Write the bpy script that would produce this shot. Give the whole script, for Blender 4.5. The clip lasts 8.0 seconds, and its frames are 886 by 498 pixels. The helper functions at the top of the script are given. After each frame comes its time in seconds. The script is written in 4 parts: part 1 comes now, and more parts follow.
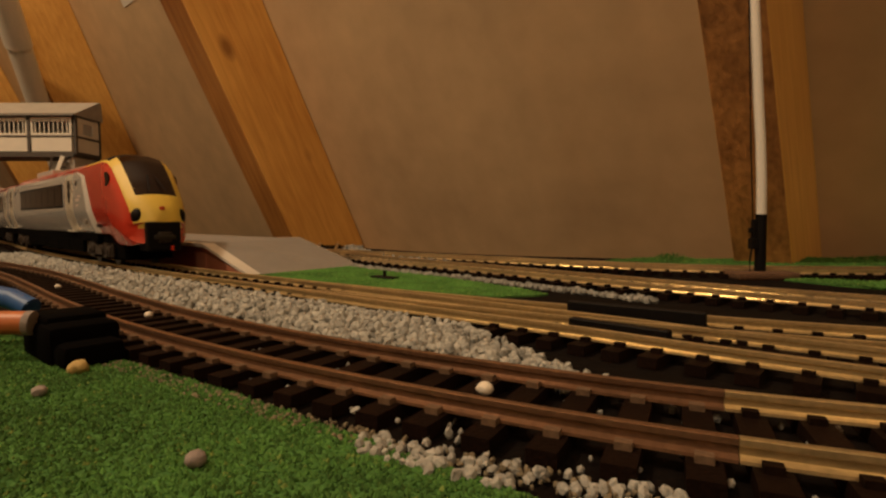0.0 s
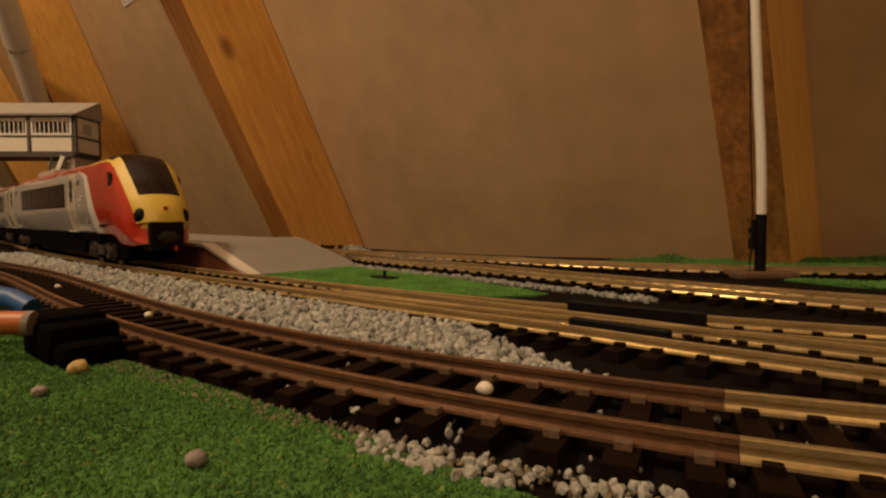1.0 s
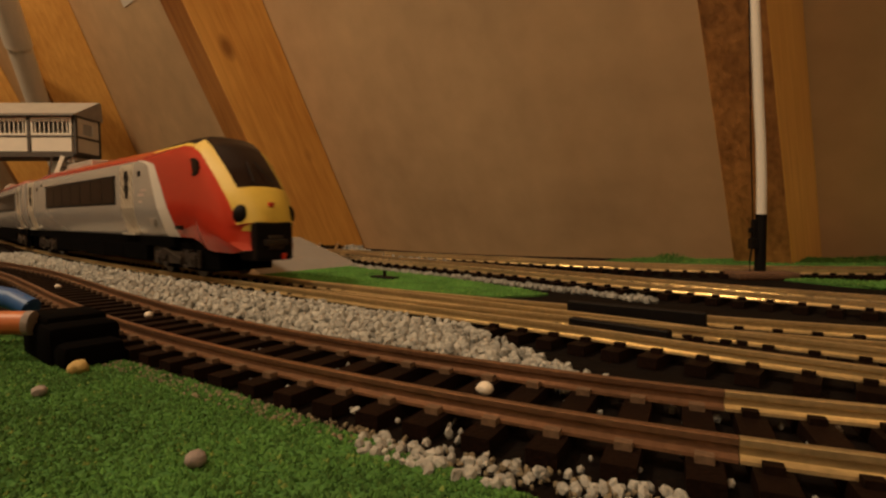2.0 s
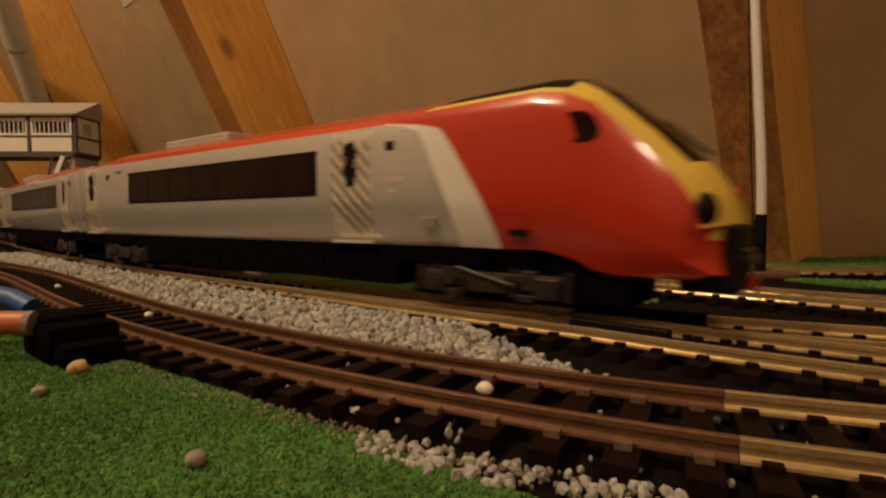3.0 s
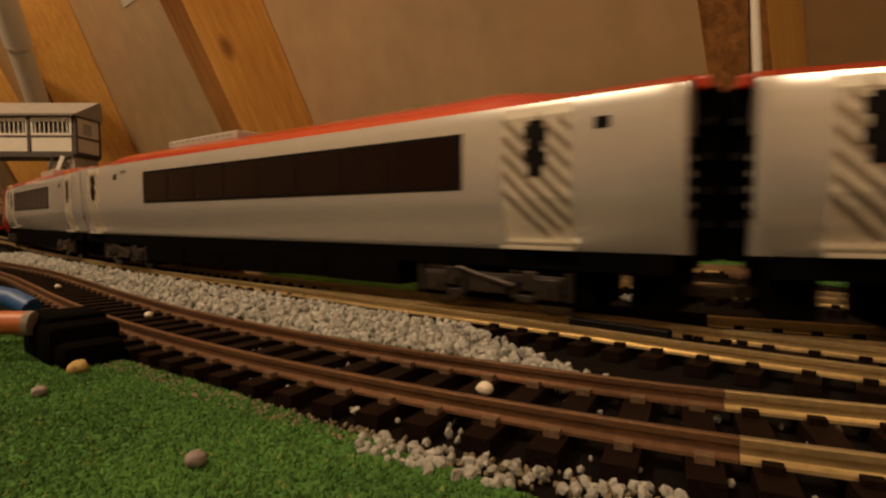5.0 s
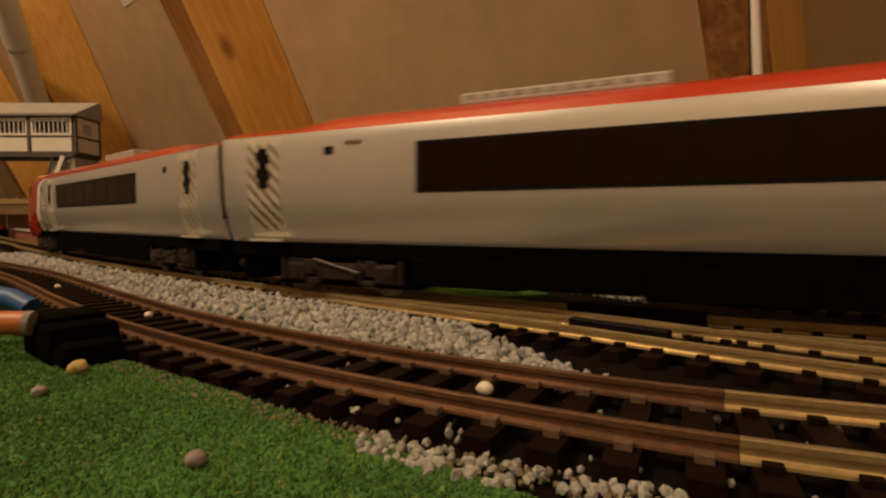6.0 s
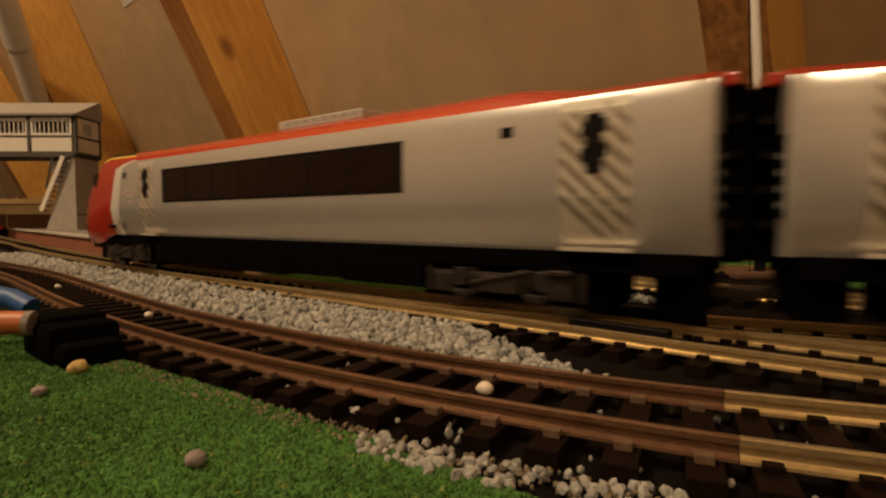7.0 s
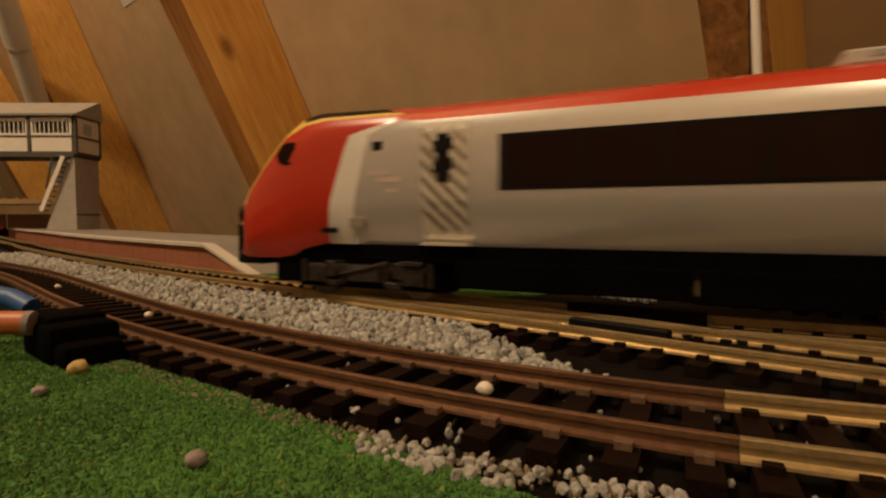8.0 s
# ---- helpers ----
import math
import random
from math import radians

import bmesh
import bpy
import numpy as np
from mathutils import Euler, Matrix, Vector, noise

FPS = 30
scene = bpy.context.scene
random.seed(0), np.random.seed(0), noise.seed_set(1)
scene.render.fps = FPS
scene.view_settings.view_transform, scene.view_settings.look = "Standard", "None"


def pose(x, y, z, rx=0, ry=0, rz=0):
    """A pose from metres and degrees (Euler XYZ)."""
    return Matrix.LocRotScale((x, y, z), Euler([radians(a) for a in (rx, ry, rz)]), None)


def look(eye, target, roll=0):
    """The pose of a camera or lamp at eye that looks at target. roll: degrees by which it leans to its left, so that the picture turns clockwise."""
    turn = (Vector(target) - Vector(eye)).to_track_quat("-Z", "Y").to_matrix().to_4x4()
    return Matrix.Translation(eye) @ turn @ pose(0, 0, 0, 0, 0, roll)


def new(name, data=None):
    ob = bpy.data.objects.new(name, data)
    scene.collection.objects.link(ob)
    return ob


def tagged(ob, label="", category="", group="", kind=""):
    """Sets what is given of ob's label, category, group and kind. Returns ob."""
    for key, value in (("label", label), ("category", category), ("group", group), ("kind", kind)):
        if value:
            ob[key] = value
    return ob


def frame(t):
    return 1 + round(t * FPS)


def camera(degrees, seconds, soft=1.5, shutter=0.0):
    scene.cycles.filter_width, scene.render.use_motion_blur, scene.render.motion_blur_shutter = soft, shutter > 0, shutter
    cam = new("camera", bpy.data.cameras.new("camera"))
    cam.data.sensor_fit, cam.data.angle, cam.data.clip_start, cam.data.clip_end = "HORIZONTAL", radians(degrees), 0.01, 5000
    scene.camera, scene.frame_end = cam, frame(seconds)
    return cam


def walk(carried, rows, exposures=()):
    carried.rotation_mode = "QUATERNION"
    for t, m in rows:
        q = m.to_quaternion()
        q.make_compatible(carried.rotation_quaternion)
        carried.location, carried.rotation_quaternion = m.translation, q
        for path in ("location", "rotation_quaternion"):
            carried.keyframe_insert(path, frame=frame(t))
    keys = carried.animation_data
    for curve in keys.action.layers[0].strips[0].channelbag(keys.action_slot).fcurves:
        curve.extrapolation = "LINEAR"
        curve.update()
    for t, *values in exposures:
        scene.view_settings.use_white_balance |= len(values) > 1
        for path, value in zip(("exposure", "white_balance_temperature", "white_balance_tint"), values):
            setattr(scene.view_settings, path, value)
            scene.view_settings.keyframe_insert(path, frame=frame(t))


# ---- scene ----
cam = camera(78.95, 8.0, soft=2.4, shutter=0.45)
EYE = (0.0, 0.0, 0.02373)
CAM_POSE = pose(*EYE, 90 - 3.094, 0, 0)
walk(cam, [(0.0, CAM_POSE), (8.0, CAM_POSE)])

# ---- light: two unseen warm lamps, assumed and placed to balance brightness, and what bounces round the loft ----
world = bpy.data.worlds.new("loft")
scene.world = world
world.use_nodes = True
world.node_tree.nodes["Background"].inputs[0].default_value = (1.0, 0.72, 0.42, 1)
world.node_tree.nodes["Background"].inputs[1].default_value = 0.03
scene.view_settings.exposure = 0.0


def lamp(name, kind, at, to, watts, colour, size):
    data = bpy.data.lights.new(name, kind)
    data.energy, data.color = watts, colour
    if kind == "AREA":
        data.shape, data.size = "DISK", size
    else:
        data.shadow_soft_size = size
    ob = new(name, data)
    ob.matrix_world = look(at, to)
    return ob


# added fill, no such lamp known: brightens the rafter and lining behind the pole
lamp("unseen_fill_lamp", "POINT", (0.12, -0.75, 0.95), (0, 0.2, 0), 11.0, (1.0, 0.74, 0.47), 0.07)
# stands in for the loft's unseen main light; place and watts fitted
lamp("unseen_main_lamp", "POINT", (-0.86, -0.12, 1.22), (0, 0.2, 0), 48.0, (1.0, 0.74, 0.46), 0.06)

# ---- materials ----


def shade(name, colour, rough=0.6, metal=0.0, vary=0.15, scale=40.0, fine=600.0, bump=0.0, tint=None, spec=0.5,
          random_tint=0.0, stretch=(1, 1, 1), coat=0.0):
    m = bpy.data.materials.new(name)
    m.use_nodes = True
    t = m.node_tree
    n, link = t.nodes, t.links.new
    b = n["Principled BSDF"]
    b.inputs["Roughness"].default_value, b.inputs["Metallic"].default_value = rough, metal
    b.inputs["Specular IOR Level"].default_value = spec
    b.inputs["Coat Weight"].default_value = coat
    where = n.new("ShaderNodeTexCoord")
    size = n.new("ShaderNodeMapping")
    size.inputs["Scale"].default_value = stretch
    link(where.outputs["Object"], size.inputs["Vector"])
    big, small = n.new("ShaderNodeTexNoise"), n.new("ShaderNodeTexNoise")
    for tex, s in ((big, scale), (small, fine)):
        tex.inputs["Scale"].default_value, tex.inputs["Detail"].default_value = s, 4
        link(size.outputs["Vector"], tex.inputs["Vector"])
    mixed = n.new("ShaderNodeMix")
    mixed.data_type = "FLOAT"
    mixed.inputs[0].default_value = 0.45
    link(big.outputs["Fac"], mixed.inputs[2])
    link(small.outputs["Fac"], mixed.inputs[3])
    ramp = n.new("ShaderNodeValToRGB")
    ramp.color_ramp.elements[0].position, ramp.color_ramp.elements[1].position = 0.3, 0.7
    low = tint or tuple(c * (1 - vary) for c in colour)
    high = tuple(min(1, c * (1 + vary)) for c in colour)
    ramp.color_ramp.elements[0].color, ramp.color_ramp.elements[1].color = (*low, 1), (*high, 1)
    link(mixed.outputs[0], ramp.inputs[0])
    out = ramp.outputs["Color"]
    if random_tint:
        info = n.new("ShaderNodeObjectInfo")
        geo = n.new("ShaderNodeNewGeometry")
        add = n.new("ShaderNodeMath")
        add.operation = "ADD"
        link(info.outputs["Random"], add.inputs[0])
        link(geo.outputs["Random Per Island"], add.inputs[1])
        rng = n.new("ShaderNodeMapRange")
        rng.inputs[2].default_value = 2.0
        rng.inputs[3].default_value, rng.inputs[4].default_value = 1 - random_tint, 1 + random_tint
        link(add.outputs[0], rng.inputs[0])
        hsv = n.new("ShaderNodeHueSaturation")
        link(rng.outputs[0], hsv.inputs["Value"])
        link(out, hsv.inputs["Color"])
        out = hsv.outputs["Color"]
    link(out, b.inputs["Base Color"])
    if bump:
        bp = n.new("ShaderNodeBump")
        bp.inputs["Strength"].default_value, bp.inputs["Distance"].default_value = bump, 0.0008
        link(small.outputs["Fac"], bp.inputs["Height"])
        link(bp.outputs["Normal"], b.inputs["Normal"])
    return m


def timber(name, light, dark, along):
    """Planed softwood: stretched rings with knots."""
    m = bpy.data.materials.new(name)
    m.use_nodes = True
    n, link = m.node_tree.nodes, m.node_tree.links.new
    b = n["Principled BSDF"]
    b.inputs["Roughness"].default_value = 0.5
    where, size = n.new("ShaderNodeTexCoord"), n.new("ShaderNodeMapping")
    size.inputs["Scale"].default_value = along
    link(where.outputs["Object"], size.inputs["Vector"])
    grain, blot = n.new("ShaderNodeTexNoise"), n.new("ShaderNodeTexNoise")
    grain.inputs["Scale"].default_value, grain.inputs["Detail"].default_value, grain.inputs["Distortion"].default_value = 22, 6, 0.6
    link(size.outputs["Vector"], grain.inputs["Vector"])
    blot.inputs["Scale"].default_value = 7
    link(where.outputs["Object"], blot.inputs["Vector"])
    knot = n.new("ShaderNodeTexVoronoi")
    knot.inputs["Scale"].default_value = 12
    ks = n.new("ShaderNodeMapping")
    ks.inputs["Scale"].default_value = (1, 1, 0.55)
    link(where.outputs["Object"], ks.inputs["Vector"])
    link(ks.outputs["Vector"], knot.inputs["Vector"])
    kr = n.new("ShaderNodeValToRGB")
    kr.color_ramp.elements[0].position, kr.color_ramp.elements[1].position = 0.05, 0.13
    kr.color_ramp.elements[0].color, kr.color_ramp.elements[1].color = (1, 1, 1, 1), (0, 0, 0, 1)
    link(knot.outputs["Distance"], kr.inputs[0])
    mixed = n.new("ShaderNodeMix")
    mixed.data_type = "FLOAT"
    mixed.inputs[0].default_value = 0.45
    link(grain.outputs["Fac"], mixed.inputs[2])
    link(blot.outputs["Fac"], mixed.inputs[3])
    ramp = n.new("ShaderNodeValToRGB")
    ramp.color_ramp.elements[0].position, ramp.color_ramp.elements[1].position = 0.34, 0.66
    ramp.color_ramp.elements[0].color, ramp.color_ramp.elements[1].color = (*dark, 1), (*light, 1)
    link(mixed.outputs[0], ramp.inputs[0])
    over = n.new("ShaderNodeMix")
    over.data_type = "RGBA"
    link(kr.outputs["Color"], over.inputs[0])
    link(ramp.outputs["Color"], over.inputs[6])
    over.inputs[7].default_value = (dark[0] * 0.55, dark[1] * 0.5, dark[2] * 0.5, 1)
    link(over.outputs[2], b.inputs["Base Color"])
    bp = n.new("ShaderNodeBump")
    bp.inputs["Strength"].default_value, bp.inputs["Distance"].default_value = 0.25, 0.001
    link(grain.outputs["Fac"], bp.inputs["Height"])
    link(bp.outputs["Normal"], b.inputs["Normal"])
    return m


RAIL = shade("nickel_silver", (0.62, 0.49, 0.27), 0.38, 0.8, 0.25, 60, 900, 0.15)
RAIL_PALE = shade("worn_rail", (0.78, 0.64, 0.40), 0.28, 0.85, 0.25, 60, 900, 0.15)
RAIL_OLD = shade("weathered_rail", (0.24, 0.135, 0.08), 0.36, 0.7, 0.3, 60, 900, 0.2)
SLEEPER = shade("sleeper_plastic", (0.009, 0.0042, 0.0026), 0.7, 0, 0.3, 200, 1500, 0.3, random_tint=0.3, spec=0.06)
STONE = shade("ballast_stone", (0.30, 0.30, 0.28), 0.9, 0, 0.4, 300, 1500, 0.5, random_tint=0.6)
SAND = shade("sand_crumbs", (0.18, 0.15, 0.10), 0.95, 0, 0.3, 300, 1500, 0.4, random_tint=0.4)
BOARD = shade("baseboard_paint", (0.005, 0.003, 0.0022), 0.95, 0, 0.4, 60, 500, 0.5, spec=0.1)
GRASS_BED = shade("grass_mat", (0.06, 0.165, 0.03), 0.95, 0, 0.4, 160, 1400, 1.0, tint=(0.03, 0.11, 0.02))
STRAW = shade("straw_fleck", (0.17, 0.25, 0.06), 0.85, 0, 0.4, 60, 900, 0, random_tint=0.5, spec=0.2)
GRASS = shade("grass_fibre", (0.070, 0.175, 0.036), 0.85, 0, 0.6, 60, 900, 0, random_tint=0.6, spec=0.2)
LINING = shade("lining_board", (0.54, 0.39, 0.23), 0.5, 0, 0.2, 5, 26, 0.0)
PLAIN_WALL = shade("loft_wall", (0.45, 0.36, 0.26), 0.8, 0, 0.08, 3, 60, 0.1)
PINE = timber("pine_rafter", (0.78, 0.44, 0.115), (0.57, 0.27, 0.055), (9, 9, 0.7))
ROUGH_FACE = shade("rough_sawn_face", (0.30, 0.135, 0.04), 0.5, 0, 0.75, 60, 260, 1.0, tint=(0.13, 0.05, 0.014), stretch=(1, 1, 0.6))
# darker copy of the pine: shade on the rafter fronts is put into the colour
SHADED_PINE = timber("pine_shaded_front", (0.50, 0.235, 0.06), (0.26, 0.095, 0.02), (9, 9, 0.7))
RED = shade("red_paint", (0.47, 0.034, 0.014), 0.24, 0, 0.06, 30, 500, 0, coat=0.6)
SILVER = shade("silver_paint", (0.74, 0.73, 0.71), 0.27, 0.6, 0.06, 30, 500, 0, coat=0.2)
WHITE = shade("white_paint", (0.74, 0.71, 0.66), 0.35, 0, 0.05, 30, 500, 0, coat=0.2)
YELLOW = shade("yellow_paint", (0.66, 0.47, 0.07), 0.5, 0, 0.05, 30, 500, 0)
GLASS = shade("tinted_window", (0.012, 0.0045, 0.0035), 0.14, 0, 0.1, 30, 500, 0, spec=0.16)
DEEP_BLACK = shade("matt_black", (0.002, 0.0017, 0.0016), 0.9, 0, 0.3, 80, 900, spec=0.03)
BLACK = shade("black_plastic", (0.005, 0.004, 0.004), 0.55, 0, 0.3, 80, 900, 0.2, spec=0.13)
GEAR = shade("bogie_grey", (0.05, 0.041, 0.036), 0.32, 0.6, 0.35, 120, 900, 0.3)
STEEL = shade("wheel_steel", (0.10, 0.09, 0.08), 0.3, 1.0, 0.1, 120, 900)
DARK_STRIPE = shade("dark_print", (0.38, 0.33, 0.27), 0.34, 0.85, 0.2, 80, 900)
PALE_STRIPE = shade("pale_print", (0.64, 0.60, 0.51), 0.36, 0.3, 0.1, 80, 900)
END_GREY = shade("end_panel_grey", (0.22, 0.20, 0.175), 0.5, 0, 0.15, 60, 900)
RUNG = shade("pale_rung", (0.22, 0.21, 0.19), 0.5, 0, 0.1, 60, 900)
GRAFFITI = shade("faded_red_print", (0.52, 0.42, 0.38), 0.4, 0, 0.1, 60, 900)
LENS = shade("headlight_lens", (0.8, 0.78, 0.72), 0.1, 0.6, 0.05)
PLATFORM_TOP = shade("platform_card", (0.22, 0.20, 0.18), 0.85, 0, 0.12, 60, 900, 0.3)
PLATFORM_EDGE = shade("platform_edge_paint", (0.54, 0.50, 0.44), 0.8, 0, 0.12, 60, 900, 0.2)
BRICK = shade("brick_print", (0.30, 0.105, 0.055), 0.85, 0, 0.25, 120, 900, 0.3)
CARD_WHITE = shade("white_card", (0.70, 0.66, 0.58), 0.8, 0, 0.06, 60, 900)
CARD_GREY = shade("grey_card", (0.36, 0.33, 0.29), 0.85, 0, 0.15, 90, 900, 0.2)
CARD_DARK = shade("dark_card_frame", (0.075, 0.065, 0.058), 0.7, 0, 0.2, 90, 900)
POD = shade("roof_pod_grey", (0.50, 0.46, 0.40), 0.7, 0, 0.1, 60, 900)
CHAIR = shade("rail_chair", (0.15, 0.095, 0.06), 0.45, 0, 0.3, 200, 1500, 0.3, spec=0.4)
CREAM = shade("cream_paint", (0.80, 0.72, 0.48), 0.4, 0, 0.08, 60, 900)
BROWN = shade("brown_paint", (0.10, 0.04, 0.02), 0.45, 0, 0.15, 60, 900)
COPPER_WIRE = shade("brown_cable", (0.42, 0.13, 0.045), 0.45, 0, 0.12, 100, 900)
BLUE_WIRE = shade("blue_cable", (0.02, 0.09, 0.28), 0.45, 0, 0.12, 100, 900)
PEBBLE_GREY = shade("pebble", (0.25, 0.21, 0.20), 0.8, 0, 0.2, 200, 900, 0.3)
PEBBLE_YELLOW = shade("yellow_pebble", (0.45, 0.32, 0.12), 0.8, 0, 0.25, 200, 900, 0.3)
PEBBLE_WHITE = shade("white_pebble", (0.72, 0.66, 0.56), 0.7, 0, 0.1, 200, 900, 0.2)
TUBE = shade("white_conduit", (0.84, 0.78, 0.66), 0.35, 0, 0.05, 20, 300)
PEELING = shade("brown_base", (0.10, 0.05, 0.025), 0.9, 0, 0.4, 100, 900, 0.6)

# ---- mesh helpers: coordinates in millimetres, objects in metres ----
MM = 0.001


def mesh_of(name, bm, material, smooth=None):
    bmesh.ops.scale(bm, vec=(MM, MM, MM), verts=bm.verts)
    data = bpy.data.meshes.new(name)
    bm.to_mesh(data)
    bm.free()
    for m in (material if isinstance(material, (list, tuple)) else (material,)):
        data.materials.append(m)
    if smooth is not None:
        data.shade_smooth()
        data.set_sharp_from_angle(angle=radians(smooth))
    return data


def part(name, bm, material, parent, label="", smooth=None):
    ob = new(name, mesh_of(name, bm, material, smooth))
    ob.parent = parent
    return tagged(ob, label) if label else ob


def thing(name, at=(0, 0, 0), label="", category="", group="", kind="", turn=0.0):
    ob = new(name)
    ob.empty_display_size = 0.01
    ob.matrix_basis = pose(at[0] * MM, at[1] * MM, at[2] * MM, 0, 0, turn)
    return tagged(ob, label, category, group, kind)


def box(bm, x0, x1, y0, y1, z0, z1, bevel=0.0, mat=0, m=None):
    made = bmesh.ops.create_cube(bm, size=1)["verts"]
    bmesh.ops.transform(bm, verts=made, matrix=Matrix.Translation(((x0 + x1) / 2, (y0 + y1) / 2, (z0 + z1) / 2))
                        @ Matrix.Diagonal((x1 - x0, y1 - y0, z1 - z0, 1)))
    faces = {f for v in made for f in v.link_faces}
    for f in faces:
        f.material_index = mat
    if m is not None:
        bmesh.ops.transform(bm, verts=made, matrix=m)
    if bevel:
        edges = list({e for v in made for e in v.link_edges})
        bmesh.ops.bevel(bm, geom=edges, offset=bevel, segments=2, affect="EDGES", profile=0.5)
    return bm


def boxed(*a, **k):
    return box(bmesh.new(), *a, **k)


def rod(bm, a, b, r0, r1=None, seg=12):
    a, b = Vector(a), Vector(b)
    d = b - a
    m = Matrix.Translation((a + b) / 2) @ d.to_track_quat("Z", "Y").to_matrix().to_4x4()
    bmesh.ops.create_cone(bm, cap_ends=True, segments=seg, radius1=r0, radius2=r0 if r1 is None else r1, depth=d.length, matrix=m)
    return bm


def prism(bm, outline, z0, z1, mat=0):
    low = [bm.verts.new((x, y, z0)) for x, y in outline]
    high = [bm.verts.new((x, y, z1)) for x, y in outline]
    bm.faces.new(high), bm.faces.new(low[::-1])
    k = len(outline)
    for i in range(k):
        bm.faces.new((low[i], low[(i + 1) % k], high[(i + 1) % k], high[i]))
    bmesh.ops.recalc_face_normals(bm, faces=bm.faces)
    return bm


def tube(bm, points, r, seg=10):
    """A bent round tube along points."""
    pts = [Vector(p) for p in points]
    rings = []
    for i, p in enumerate(pts):
        d = (pts[min(i + 1, len(pts) - 1)] - pts[max(i - 1, 0)]).normalized()
        q = d.to_track_quat("Z", "Y").to_matrix()
        rings.append([bm.verts.new(p + q @ Vector((r * math.cos(a), r * math.sin(a), 0))) for a in (2 * math.pi * k / seg for k in range(seg))])
    for a, b in zip(rings, rings[1:]):
        for k in range(seg):
            bm.faces.new((a[k], a[(k + 1) % seg], b[(k + 1) % seg], b[k]))
    bm.faces.new(rings[0][::-1]), bm.faces.new(rings[-1])
    return bm


class Line:
    """A smooth way through control points in the plan, by length."""

    def __init__(self, points):
        p = [Vector((*q, 0)) for q in points]
        p = [2 * p[0] - p[1], *p, 2 * p[-1] - p[-2]]
        out = []
        for i in range(1, len(p) - 2):
            a, b, c, d = p[i - 1:i + 3]
            for k in range(24):
                t = k / 24
                out.append(0.5 * ((2 * b) + (c - a) * t + (2 * a - 5 * b + 4 * c - d) * t * t + (3 * b - a - 3 * c + d) * t ** 3))
        out.append(p[-2])
        self.p = out
        self.s = [0.0]
        for a, b in zip(out, out[1:]):
            self.s.append(self.s[-1] + (b - a).length)
        self.length = self.s[-1]

    def at(self, s):
        x = float(np.interp(s, self.s, [q.x for q in self.p]))
        y = float(np.interp(s, self.s, [q.y for q in self.p]))
        return Vector((x, y, 0))

    def way(self, s):
        return (self.at(s + 2) - self.at(s - 2)).normalized()

    def near(self, x, y):
        return min(zip(self.p, self.s), key=lambda q: (q[0].x - x) ** 2 + (q[0].y - y) ** 2)[1]


# ---- the plan ----
GROUND = -5.0
# the way of the train: through the turnout
TRAIN_LINE = Line([(-1076, 1199), (-833, 965), (-600, 726), (-449, 571), (-381, 498), (-310, 427), (-238, 358), (-164, 291), (-87, 226),
                   (-7, 167), (79, 116.5), (172, 83), (270, 46), (370, 8), (520, -62), (760, -200), (1000, -345), (1250, -495)])
THROUGH_LINE = Line([(-110, 245), (-87, 226), (-25, 175), (32, 129), (56, 108), (82, 88), (110, 70), (150, 50)])
FRONT_LINE = Line([(-620, 640), (-480, 500), (-349, 376), (-270, 310), (-197, 252), (-153, 211), (-109, 168), (-63, 127), (-12, 91), (43, 63), (103, 47), (170, 38), (260, 34)])
BACK_LINE = Line([(-122, 580), (-115, 540), (-105, 480), (-95, 440), (-80, 403), (-62, 373), (-38, 340), (-8, 307), (24, 274), (55, 239), (88, 202), (124, 168), (165, 140), (230, 108)])
WALL_LINE = Line([(-150, 470), (-80, 420), (-18, 378), (14, 356), (45, 333), (76, 310), (109, 290), (144, 276), (181, 269), (220, 266), (300, 264), (420, 262)])
S_ZERO = TRAIN_LINE.near(-7, 167)

# loft lining: a sloping plane; u along it, w up it, d out of it into the loft
P0 = Vector((106.5, 609.5, -18.2))
TH, AL = radians(42), radians(26)
U = Vector((math.cos(TH), -math.sin(TH), 0))
W = Vector((-math.sin(TH) * math.sin(AL), -math.cos(TH) * math.sin(AL), math.cos(AL)))
NRM = U.cross(W) * -1
if NRM.y > 0:
    NRM = -NRM
SLOPE = Matrix((U, NRM, W)).transposed().to_4x4()
SLOPE.translation = P0


def on_slope(u, w, d=0.0):
    return P0 + U * u + W * w + NRM * d


def sloped(name, material, boxes_, label="", category="", kind="", bevel=0.0):
    bm = bmesh.new()
    for b in boxes_:
        box(bm, *b, bevel=bevel)
    ob = new(name, mesh_of(name, bm, material))
    m = SLOPE.copy()
    m.translation = P0 * MM
    ob.matrix_basis = m
    return tagged(ob, label, category, kind=kind)


